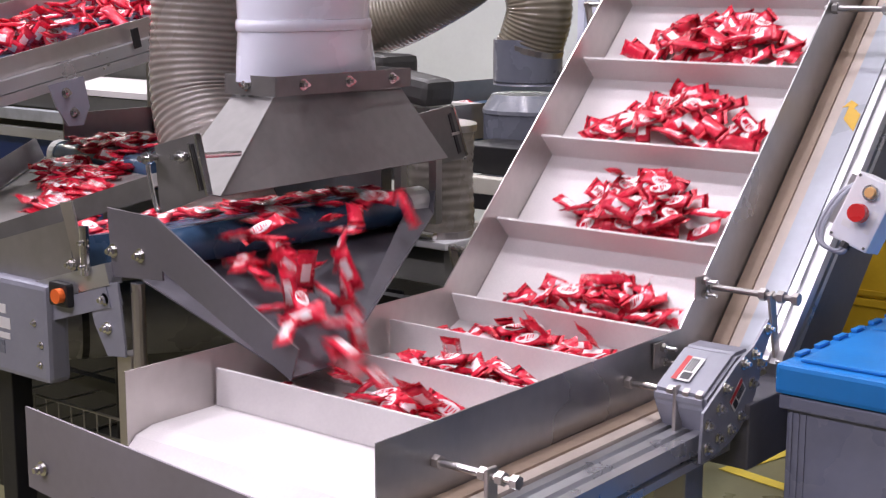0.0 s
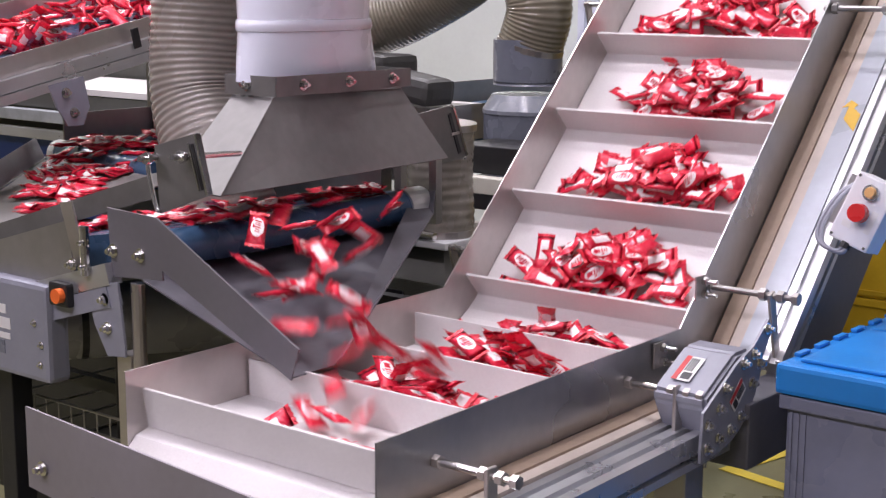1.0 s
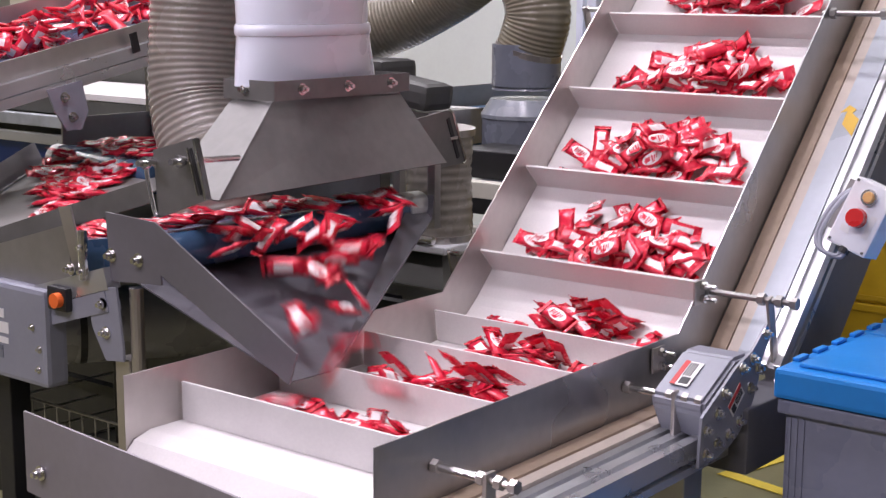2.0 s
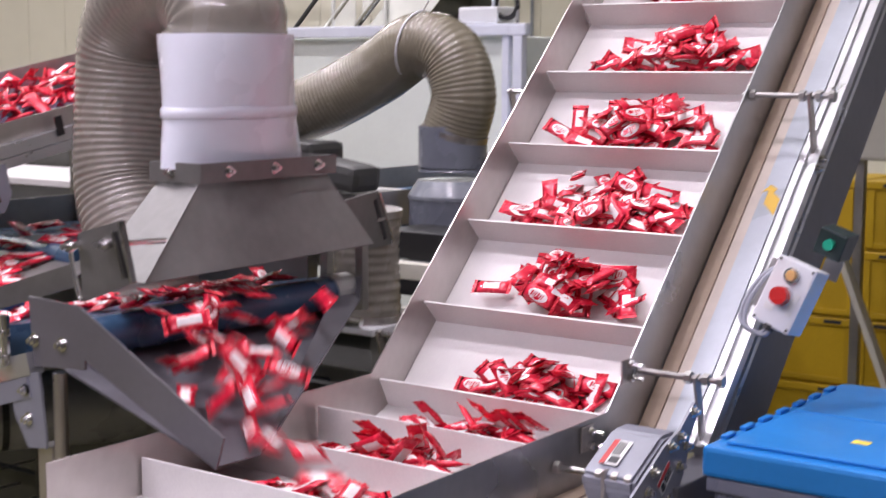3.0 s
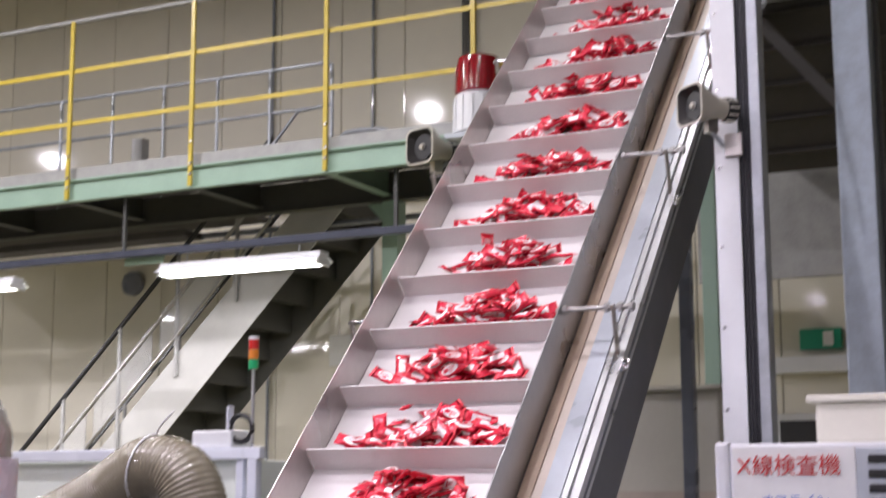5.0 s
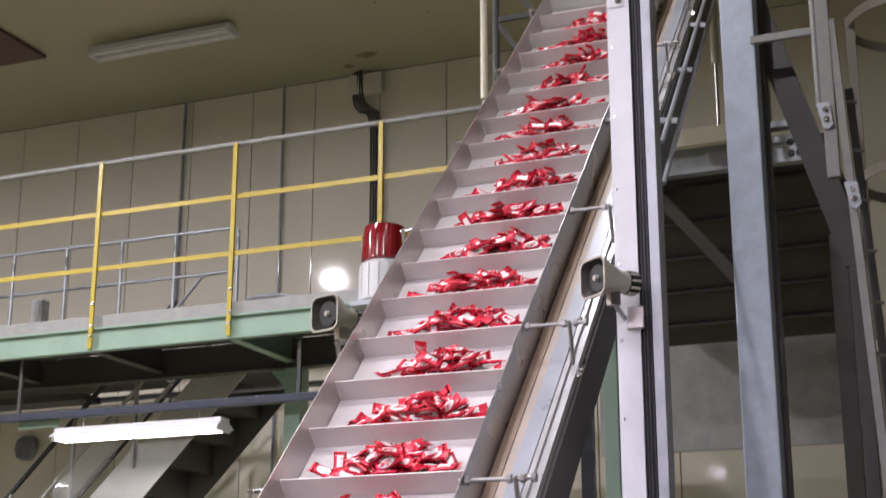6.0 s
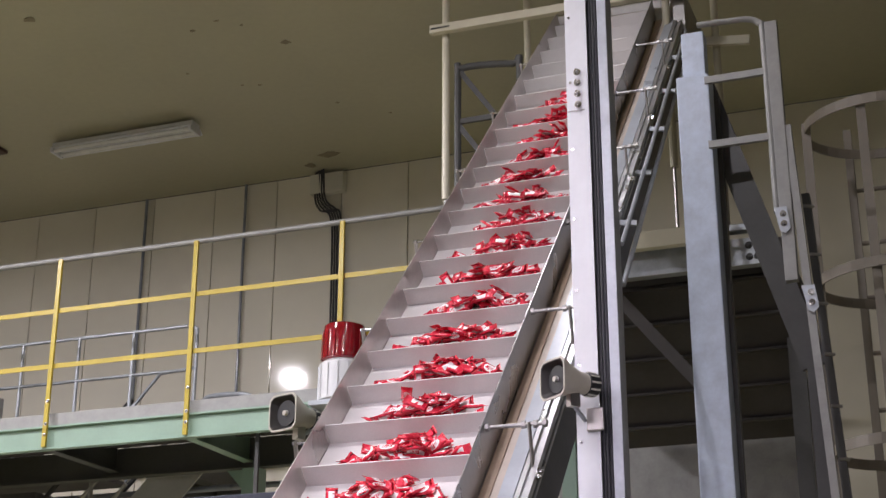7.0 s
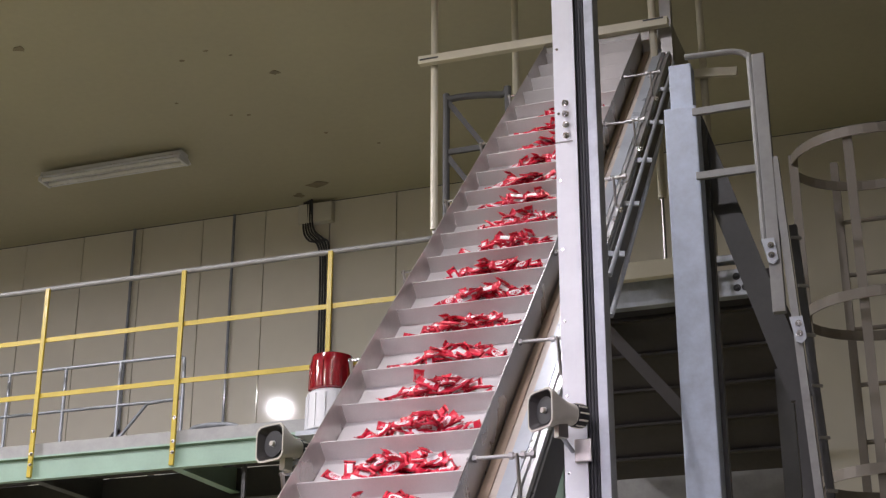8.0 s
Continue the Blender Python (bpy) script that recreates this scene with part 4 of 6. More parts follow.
def pipe_stub():
    t = thing("pipe_reducer", "grey plastic pipe with reducer standing on a black tray", "pipe", (HX, HY, 0.9))
    zs = [(1.345, 0.093), (1.235, 0.093), (1.23, 0.090), (1.225, 0.093), (1.20, 0.095), (1.165, 0.118), (1.16, 0.121), (1.15, 0.121), (1.02, 0.121), (0.95, 0.121)]
    cut = 3
    shade_smooth(part("upper_pipe", tube([Vector((HX, HY, z)) for z, _ in zs[:4]], lambda i, n: zs[i][1], None, 32), PVC, t), 30)
    shade_smooth(part("reducer", tube([Vector((HX, HY, z)) for z, _ in zs[4:8]], lambda i, n: zs[i + 4][1], None, 32), PVC_LIGHT, t, "lighter grey conical reducer"), 30)
    shade_smooth(part("lower_pipe", tube([Vector((HX, HY, z)) for z in (1.149, 1.02, 0.951)], lambda i, n: 0.119, None, 32), PVC, t), 30)
    part("tray", box((HX - 0.25, HY - 0.16, 0.90), (HX + 0.2, HY + 0.2, 0.95), None, 0.004), BLACK, t)
    for dx in (-0.2, 0.15):
        part("leg", box((HX + dx - 0.02, HY - 0.1, 0), (HX + dx + 0.02, HY - 0.06, 0.90)), GALV, t)
    part("cross_bar", bar((HX - 0.35, HY - 0.25, 0.86), (HX + 0.3, HY - 0.25, 0.86), 0.03, 0.05), CREAM_BOX, t)


pipe_stub()


# ---------------------------------------------------------------- lines upstream
def side_conveyor():
    """The rising line in the background that carries a bed of bars."""
    t = thing("rising_conveyor", "rising steel conveyor trough loaded with wrapped bars", "conveyor", (-2.9, 2.0, 0.0))
    a = Vector((-2.75, 1.2, 1.20))
    b = Vector((-2.75, 2.76, 1.512))
    for x, mtl in ((0, STEEL), (-0.42, STEEL_DARK)):
        o = Vector((x, 0, 0))
        part("side_sheet", plate([a + o + Vector((0, 0, 0.0)), b + o, b + o - Vector((0, 0, 0.045)), a + o - Vector((0, 0, 0.045))] if x == 0 else [a + o + Vector((0, 0, 0.05)), b + o + Vector((0, 0, 0.05)), b + o - Vector((0, 0, 0.05)), a + o - Vector((0, 0, 0.05))], 0.004), mtl, t)
    part("profile", bar(a + Vector((0.006, 0, -0.06)), b + Vector((0.006, 0, -0.06)), 0.03, 0.028), ALU, t)
    part("profile", bar(a + Vector((0.01, 0, -0.088)), b + Vector((0.01, 0, -0.088)), 0.03, 0.022), ALU, t)
    part("trough", plate([a + Vector((-0.004, 0, -0.03)), b + Vector((-0.004, 0, -0.03)), b + Vector((-0.41, 0, -0.03)), a + Vector((-0.41, 0, -0.03))], 0.006), BELT_BLUE, t)
    P = [(1.955, 1.268), (2.05, 1.285), (2.065, 1.215), (2.045, 1.175), (2.005, 1.175), (1.975, 1.22)]
    br = part("bracket", plate([(-2.725, y, z) for y, z in P], 0.005), GREY_PAINT, t)
    for y, z in ((2.0, 1.25), (2.02, 1.205)):
        part("bolt", hexbolt((-2.722, y, z), (1, 0, 0), 0.008), STEEL_BRIGHT, br)
    part("clip", plate([(-2.725, 2.19, 1.385), (-2.725, 2.21, 1.39), (-2.725, 2.22, 1.345), (-2.725, 2.20, 1.34)], 0.004), BLACK, t)
    for y in (1.45, 2.6):
        part("leg", box((-3.15, y - 0.02, 0), (-3.11, y + 0.02, 1.12 + (y - 1.2) * 0.2 - 0.03)), STEEL_DARK, t)


side_conveyor()


def supply_belt():
    """The belt that comes towards the camera and drops bars on the feed belt."""
    t = thing("supply_conveyor", "dark blue supply belt ending above the feed belt", "conveyor", (-2.86, 3.0, 0.0))
    shade_smooth(part("end_roller", rod((-3.09, 2.262, 1.06), (-2.60, 2.158, 1.06), 0.034, None, 24), BELT_BLUE, t), 40)
    part("roller_cap", rod((-3.125, 2.2695, 1.06), (-3.091, 2.2622, 1.06), 0.036, None, 20), LABEL, t)
    b = bmesh.new()
    solid(b, [(x, y, z) for x, y in ((-3.09, 2.262), (-3.09, 6.2), (-2.60, 2.158), (-2.60, 6.2)) for z in (1.03, 1.0925)], CUBE)
    part("belt", b, BELT_BLUE, t)
    part("side_sheet", box((-3.135, 2.29, 1.05), (-3.13, 6.2, 1.16)), STEEL_DARK, t)
    part("side_sheet", box((-2.595, 2.2, 1.05), (-2.59, 6.2, 1.15)), STEEL_DARK, t)
    for y in (2.5, 4.2, 6.0):
        for x in (-3.125, -2.685):
            part("leg", box((x - 0.02, y - 0.02, 0), (x + 0.02, y + 0.02, 1.03)), STEEL_DARK, t)


supply_belt()


def back_bench():
    t = thing("machine_bench", "long grey machine bench with rails and a blue panel", "machine", (-4.0, 3.2, 0))
    x0, x1, y = -6.4, -3.25, 3.05
    part("top_rail", box((x0, y, 1.01), (x1 + 0.6, y + 0.04, 1.05), None, 0.003), GALV, t)
    part("top_rail", box((x0, y, 0.95), (x1 + 0.6, y + 0.03, 0.985), None, 0.003), ALU, t)
    part("belt", box((x0, y + 0.05, 1.11), (x1 + 0.5, y + 0.5, 1.13)), BELT, t)
    part("side_rail", box((x0, y + 0.045, 1.055), (x1 + 0.55, y + 0.05, 1.105)), DARK_GRATE, t)
    part("back_guard", box((x0, y + 0.52, 0.9), (x1 - 0.3, y + 0.54, 1.30)), DARK_GRATE, t)
    part("panel", box((x0, y + 0.05, 0.2), (x1, y + 0.07, 0.94)), mat("dark_blue_panel", (0.01, 0.035, 0.16), 0.4, 0, 0.1, 5), t, "dark blue side panel")
    for x in (x0 + 0.1, -4.2, x1 + 0.5):
        part("leg", box((x, y + 0.1, 0), (x + 0.05, y + 0.15, 1.11)), STEEL_DARK, t)
    b = thing("drive_motor", "black gear motor behind the hood", "motor", (-2.75, 3.0, 1.2))
    part("gear_case", box((-2.78, 2.95, 1.17), (-2.62, 3.1, 1.30), None, 0.02), RAKE, b)
    part("motor_body", moved(box((-0.12, -0.06, -0.036), (0.12, 0.06, 0.036), None, 0.022), Matrix.Translation((-2.56, 2.98, 1.222)) @ Matrix.Rotation(radians(8), 4, "Y")), RAKE, b)
    part("base", box((-2.8, 2.94, 1.10), (-2.45, 3.12, 1.17)), STEEL_DARK, b)
    part("support", box((-2.75, 2.97, 0), (-2.68, 3.05, 1.10)), STEEL_DARK, b)


back_bench()


def cream_cabinet():
    """Pale machine enclosure behind the hose, with a tube frame, hand wheel and signal tower."""
    t = thing("machine_enclosure", "pale grey machine enclosure with white tube frame", "machine", (-3.6, 4.8, 0))
    part("body", box((-4.6, 4.62, 0.0), (-3.06, 5.5, 1.62), None, 0.01), ENCLOSURE, t)
    part("top_tube", box((-4.6, 4.58, 1.62), (-3.0, 4.62, 1.665), None, 0.006), COLLAR, t)
    part("corner_tube", box((-3.055, 4.58, 0.0), (-3.015, 4.62, 1.62), None, 0.006), COLLAR, t)
    part("corner_tube", box((-3.11, 4.59, 1.2), (-3.08, 4.62, 1.62), None, 0.004), COLLAR, t)
    part("block", box((-3.32, 4.6, 1.666), (-3.14, 4.75, 1.73), None, 0.01), WHITE_PAINT, t)
    part("column", box((-3.155, 4.6, 1.73), (-3.165, 4.64, 1.82), None, 0.004), COLLAR, t)
    hw = [Vector((-3.11 + 0.05 * math.cos(a), 4.62, 1.735 + 0.05 * math.sin(a))) for a in [2 * math.pi * k / 20 for k in range(21)]]
    part("hand_wheel", tube(hw, 0.01, None, 8), BLACK, t, "black hand wheel")
    s = thing("signal_tower", "red, amber and green signal tower on a thin pole", "signal lamp", (-3.06, 4.62, 1.665))
    part("pole", rod((-3.06, 4.62, 1.665), (-3.06, 4.62, 1.955), 0.007, None, 10), ALU, s)
    for z, mtl, nm in ((1.955, mat("green_lens", (0.02, 0.42, 0.16), 0.3, coat=0.3), "green_lens"), (1.992, mat("amber_lens", (0.75, 0.24, 0.03), 0.3, coat=0.3), "amber_lens"), (2.029, RED_PLASTIC, "red_lens")):
        part(nm, rod((-3.06, 4.62, z + 0.001), (-3.06, 4.62, z + 0.036), 0.019, None, 18), mtl, s)
    part("cap", rod((-3.06, 4.62, 2.066), (-3.06, 4.62, 2.078), 0.02, None, 18), WHITE_PAINT, s)
    o = Vector((HX - 0.12, HY, 1.56))
    ring = [o + Vector((0.02 * math.sin(a), 0.093 * math.cos(a), 0.093 * math.sin(a))) for a in [2 * math.pi * k / 24 for k in range(25)]]
    tie = thing("hose_tie", "white plastic tie round the ribbed hose", "cable tie", o)
    part("loop", tube(ring, 0.003, None, 6), WHITE_PAINT, tie)
    part("tail", tube(smooth_path([o + Vector((0.02, 0, 0.093)), o + Vector((0.05, -0.02, 0.115)), o + Vector((0.085, -0.03, 0.14)), o + Vector((0.10, -0.03, 0.15))], 5), 0.003, None, 6), WHITE_PAINT, tie)


cream_cabinet()


# ---------------------------------------------------------------- the gallery at the back
RAIL_Y, DECK = 7.85, 3.70


def gallery():
    g = thing("gallery", "pale green steel gallery with yellow guard rails", "walkway", (-6.5, RAIL_Y, 0))
    x0, x1 = -9.95, -2.95
    b = box((x0, RAIL_Y - 0.03, DECK - 0.20), (x1, RAIL_Y + 0.0, DECK - 0.07))
    box((x0, RAIL_Y - 0.055, DECK - 0.212), (x1, RAIL_Y, DECK - 0.20), b)
    box((x0, RAIL_Y - 0.055, DECK - 0.07), (x1, RAIL_Y, DECK - 0.058), b)
    part("edge_beam", b, GREEN, g, "pale green painted channel beam")
    part("deck", box((x0, RAIL_Y + 0.001, DECK - 0.04), (x1, 8.62, DECK - 0.004)), UNDERSIDE, g, "steel deck coloured dark for its shaded underside")
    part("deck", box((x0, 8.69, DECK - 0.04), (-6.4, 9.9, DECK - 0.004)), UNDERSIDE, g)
    part("kick_plate", box((x0, RAIL_Y - 0.02, DECK - 0.0575), (x1, RAIL_Y - 0.014, DECK + 0.03)), GUARD, g, "galvanised kick plate")
    for x in [-2.575 - 1.0365 * k for k in range(1, 8)]:
        p = part("rail_post", box((x - 0.016, RAIL_Y - 0.075, DECK - 0.20), (x + 0.016, RAIL_Y - 0.057, DECK + 1.08), None, 0.003), YELLOW, g, "yellow painted post")
        for z in (DECK - 0.12, DECK - 0.05, DECK + 0.1):
            part("bolt", hexbolt((x + 0.006, RAIL_Y - 0.075, z), (0, -1, 0), 0.008), STEEL_BRIGHT, p)
    shade_smooth(part("top_rail", rod((x0, RAIL_Y - 0.05, DECK + 1.085), (x1 + 0.2, RAIL_Y - 0.05, DECK + 1.08), 0.018), GUARD, g))
    for z in (0.34, 0.72):
        part("mid_rail", box((x0, RAIL_Y - 0.057, DECK + z - 0.016), (x1, RAIL_Y - 0.05, DECK + z + 0.016)), YELLOW, g, "yellow flat rail")
    for x in [-3.61 - 1.0365 * k for k in range(7)]:
        b = box((x - 0.006, RAIL_Y + 0.002, DECK - 0.20), (x + 0.006, 8.62, DECK - 0.042))
        box((x - 0.035, RAIL_Y + 0.002, DECK - 0.212), (x + 0.035, 8.62, DECK - 0.2005), b)
        # two joists keep the green as lit ones, the others are darkened for shade
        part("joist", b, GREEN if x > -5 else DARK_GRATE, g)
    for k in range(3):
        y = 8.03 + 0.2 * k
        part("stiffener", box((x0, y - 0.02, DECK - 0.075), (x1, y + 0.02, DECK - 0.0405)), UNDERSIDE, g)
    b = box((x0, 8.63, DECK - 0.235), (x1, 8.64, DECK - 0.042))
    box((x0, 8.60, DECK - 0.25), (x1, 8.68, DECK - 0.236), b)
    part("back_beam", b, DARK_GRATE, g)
    part("lamp_rail", box((x0, 7.87, 3.076), (x1, 7.93, 3.125), None, 0.004), NAVY_RAIL, g, "slate blue rail that carries the lamps")
    for x in (-4.2, -6.3, -8.9):
        part("rail_hanger", box((x - 0.012, 7.89, 3.1255), (x + 0.012, 7.91, DECK - 0.0405)), RAKE, g)
    part("end_plate", box((-6.32, 7.935, 3.03), (-6.0, 7.95, 3.09)), GREEN, g)
    part("pipe", rod((x0, 8.95, DECK - 0.30), (x1, 8.95, DECK - 0.30), 0.022), PVC, g)
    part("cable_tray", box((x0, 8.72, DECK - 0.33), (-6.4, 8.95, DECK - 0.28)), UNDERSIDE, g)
    for x in (-4.62, -9.3):
        part("column", box((x - 0.06, 8.60, 0), (x + 0.06, 8.72, DECK - 0.251), None, 0.004), GREEN, g)
    part("gusset", plate([(-4.685, 8.66, DECK - 0.252), (-4.82, 8.66, DECK - 0.252), (-4.685, 8.66, DECK - 0.40)], 0.02), GREEN, g)
    c = thing("gas_canister", "pale green canister standing on the gallery deck", "canister", (-8.2, 8.3, DECK), "canisters on the gallery")
    shade_smooth(part("bottle", tube([Vector((-8.2, 8.3, z)) for z in (DECK - 0.004, DECK + 0.24, DECK + 0.28, DECK + 0.31)], lambda i, n: (0.055, 0.055, 0.035, 0.03)[i], None, 18), GREEN, c), 40)
    part("cap", rod((-8.2, 8.3, DECK + 0.311), (-8.2, 8.3, DECK + 0.345), 0.03, None, 14), BLACK, c)
    copy_thing(c, pose(-8.06, 8.3, DECK))
    k = thing("switch_cabinet", "slim grey switch cabinet on the gallery deck", "cabinet", (-6.56, 8.35, DECK))
    part("case", box((-6.61, 8.33, DECK - 0.004), (-6.52, 8.42, DECK + 0.34), None, 0.006), GUARD, k)
    part("door", box((-6.60, 8.322, DECK + 0.03), (-6.53, 8.329, DECK + 0.32), None, 0.002), GUARD, k)
    # the inner rail of thin grey tube on the gallery's far side
    r = thing("inner_railing", "thin grey tube railing on the far side of the gallery", "railing", (-6.5, 8.66, DECK))
    for x in (-7.56, -7.06, -6.58, -6.095, -5.638):
        part("post", rod((x, 8.66, DECK - 0.042), (x, 8.66, DECK + 0.81), 0.013, None, 10), GALV, r)
    part("rail", rod((-9.9, 8.66, DECK + 0.81), (-5.2, 8.66, DECK + 0.81), 0.013, None, 10), GALV, r)
    part("rail", rod((-9.9, 8.66, DECK + 0.49), (-5.2, 8.66, DECK + 0.49), 0.012, None, 10), GALV, r)
    pts = smooth_path([(-5.2, 8.66, DECK + 0.81), (-5.14, 8.66, DECK + 0.79), (-5.12, 8.66, DECK + 0.7), (-5.12, 8.66, DECK - 0.04)], 5)
    part("rail_end", tube(pts, 0.013, None, 10), GALV, r)
    part("brace", tube([Vector(q) for q in ((-5.63, 8.66, DECK + 0.23), (-5.40, 8.66, DECK + 0.48), (-5.12, 8.66, DECK + 0.50))], 0.012, None, 8), GALV, r)
    pts = smooth_path([(-5.04, 8.66, DECK - 0.04), (-5.04, 8.66, DECK + 0.22), (-4.98, 8.66, DECK + 0.28), (-4.72, 8.66, DECK + 0.27), (-4.65, 8.66, DECK + 0.2), (-4.65, 8.66, DECK - 0.04)], 6)
    tagged(part("guard_hoop", tube(pts, 0.018, None, 10), GALV), "low bent steel hoop on the gallery deck", "guard hoop")


gallery()


def wall_conduits():
    """Conduits and a cable bundle that run up the cream wall."""
    for x, top, r in ((-6.53, 6.19, 0.013), (-5.57, 6.19, 0.012)):
        tagged(part("conduit", rod((x, 10.07, 0.0), (x, 10.07, top), r, None, 10), PVC_LIGHT), "grey conduit up the cream wall", "conduit")
    c = thing("cable_bundle", "dark cable bundle dropping from the ceiling edge", "cables", (-4.6, 10.05, 5.6))
    for k in range(5):
        x = -4.78 + 0.022 * k
        pts = smooth_path([(x - 0.14, 10.06 - 0.012 * k, 6.2), (x - 0.13, 10.04, 5.95), (x - 0.08 + 0.01 * k, 10.04, 5.85), (x + 0.01, 10.04, 5.78), (x + 0.03, 10.05, 5.4), (x + 0.03, 10.05, 3.6)], 6)
        part("cable", tube(pts, 0.009, None, 8), RUBBER, c)
    b = tagged(part("junction_box", box((-4.96, 10.03, 6.0), (-4.66, 10.1, 6.17), None, 0.006), CREAM_BOX), "cream junction box at the top of the wall", "junction box")
    tagged(part("ceiling_hatch", box((-8.2, 7.9, 6.17), (-7.03, 8.8, 6.2), None, 0.01), mat("brown_hatch", (0.10, 0.05, 0.035), 0.5)), "brown hatch in the ceiling", "hatch")
    tagged(part("notice_board", box((-5.95, 10.06, 2.485), (-5.66, 10.095, 2.73), None, 0.004), LABEL), "blank white notice board on the wall", "notice")


wall_conduits()


def stairs():
    t = thing("steel_stairs", "grey steel stairs with tube handrails rising to the gallery", "stairs", (-6.6, 9.0, 0))
    p0, p1 = Vector((-8.79, 8.8, 0.0)), Vector((-5.09, 8.8, 3.70))
    d = (p1 - p0).normalized()
    up = Vector((-d.z, 0, d.x))
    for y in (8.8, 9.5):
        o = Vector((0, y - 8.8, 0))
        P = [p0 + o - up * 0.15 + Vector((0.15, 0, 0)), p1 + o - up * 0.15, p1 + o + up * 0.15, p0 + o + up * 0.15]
        # the far stringer has its shade put into the colour
        part("stringer", plate(P, 0.012), STAIR_GREY if y < 9 else DARK_GRATE, t, "light grey plate stringer" if y < 9 else "plate stringer darkened for shade")
    n = 19
    for k in range(1, n):
        c = p0.lerp(p1, k / n)
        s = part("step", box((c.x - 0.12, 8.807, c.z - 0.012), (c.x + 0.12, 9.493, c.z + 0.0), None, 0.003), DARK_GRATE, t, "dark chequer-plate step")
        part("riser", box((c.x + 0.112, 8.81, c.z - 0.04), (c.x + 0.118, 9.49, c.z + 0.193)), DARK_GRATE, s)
    for y in (8.78, 9.52):
        o = Vector((0, y - 8.8, 0))
        for h, mtl, r in ((0.95, BLACK, 0.018), (0.62, STEEL_DARK, 0.014), (0.34, STEEL_DARK, 0.014)):
            part("handrail" if h > 0.9 else "rail", rod(p0 + o + Vector((0.1, 0, h + 0.1)), p1 + o + Vector((-0.6, 0, h - 0.6)) , r, None, 12), mtl, t)
        for k in range(6):
            c = p0.lerp(p1, 0.06 + 0.14 * k) + o
            part("post", rod(c + Vector((0, 0, 0.05)), c + Vector((0, 0, 0.95)), 0.016, None, 10), GUARD, t)
        if y < 9:
            for k in range(4):
                c, e = p0.lerp(p1, 0.10 + 0.16 * k) + o, p0.lerp(p1, 0.24 + 0.16 * k) + o
                pane = part("guard_panel", plate([c + Vector((0, 0, 0.3)), e + Vector((0, 0, 0.3)), e + Vector((0, 0, 0.66)), c + Vector((0, 0, 0.66))], 0.006), CLEAR_PANEL, t, "clear acrylic guard panel")
                pane.visible_shadow = False


stairs()


# ---------------------------------------------------------------- speakers, beacon
def horn(x, y, z, turn, label, hold, size):
    t = thing("horn_speaker", label, "loudspeaker", (x, y, z), "horn loudspeakers")
    m = Matrix.Translation((x, y, z)) @ Matrix.Rotation(radians(turn), 4, "Z") @ Matrix.Scale(size, 4)
    b = bmesh.new()
    sec = [(0.0, 0.105, 0.10), (0.0, 0.095, 0.09), (0.05, 0.07, 0.065), (0.11, 0.035, 0.035), (0.13, 0.03, 0.03)]
    out = [(0.0, 0.108, 0.103), (0.02, 0.105, 0.10), (0.09, 0.075, 0.07), (0.16, 0.06, 0.06), (0.21, 0.055, 0.055)]

    def ring(yy, w, h):
        pts = []
        for k in range(24):
            a = 2 * math.pi * (k + 0.5) / 24
            c, s = math.cos(a), math.sin(a)
            q = (abs(c) ** 6 + abs(s) ** 6) ** (-1 / 6) if yy < 0.1 else 1.0
            pts.append(b.verts.new((w * c * q, yy, h * s * q)))
        return pts
    rings = [ring(*s) for s in out]
    for r0, r1 in zip(rings, rings[1:]):
        for k in range(24):
            b.faces.new((r0[k], r0[(k + 1) % 24], r1[(k + 1) % 24], r1[k]))
    b.faces.new(rings[-1])
    shade_smooth(part("bell", moved(b, m), IVORY, t), 35)
    b = bmesh.new()
    rings = [ring(*s) for s in sec]
    for r0, r1 in zip(rings, rings[1:]):
        for k in range(24):
            b.faces.new((r0[k], r0[(k + 1) % 24], r1[(k + 1) % 24], r1[k]))
    b.faces.new(rings[-1])
    mouth = moved(b, m @ Matrix.Translation((0, 0.001, 0)))
    rim = bmesh.new()
    b = rim
    r0, r1 = ring(-0.0005, 0.108, 0.103), ring(-0.0005, 0.099, 0.094)
    for k in range(24):
        b.faces.new((r0[k], r0[(k + 1) % 24], r1[(k + 1) % 24], r1[k]))
    part("rim", moved(rim, m), IVORY, t)
    shade_smooth(part("mouth", mouth, HORN_MOUTH, t, "dark inside of the horn"), 35)
    part("throat", moved(rod((0, 0.03, 0), (0, 0.128, 0), 0.072, None, 24, 0.028), m), BLACK, t, "black throat")
    part("plug", moved(rod((0, 0.06, 0), (0, 0.012, 0), 0.016, None, 16, 0.014), m), IVORY, t)
    part("badge", moved(rod((0, 0.031, 0), (0, 0.027, 0), 0.016, None, 16), m), LABEL, t, "round white badge")
    part("driver", moved(rod((0, 0.205, 0), (0, 0.27, 0), 0.06, None, 20), m), BLACK, t)
    for k in range(10):
        a = 2 * math.pi * k / 10
        part("fin", moved(box((0.06 * math.cos(a) - 0.004, 0.21, 0.06 * math.sin(a) - 0.004), (0.06 * math.cos(a) + 0.004, 0.265, 0.06 * math.sin(a) + 0.004)), m), CREAM_BOX, t)
    part("yoke", moved(box((-0.02, 0.10, -0.13), (0.02, 0.16, -0.055)), m), STEEL, t)
    part("arm", rod(m @ Vector((0, 0.13, -0.12)), Vector(hold), 0.012 * size, None, 10), GALV, t)


horn(-3.86, 7.55, 3.525, -20, "ivory horn loudspeaker on the gallery edge", (-3.75, 7.82, 3.50), 1.08)
horn(-1.012, 3.46, 2.452, -38, "ivory horn loudspeaker clamped to the white post", (-0.965, 3.592, 2.37), 0.5)


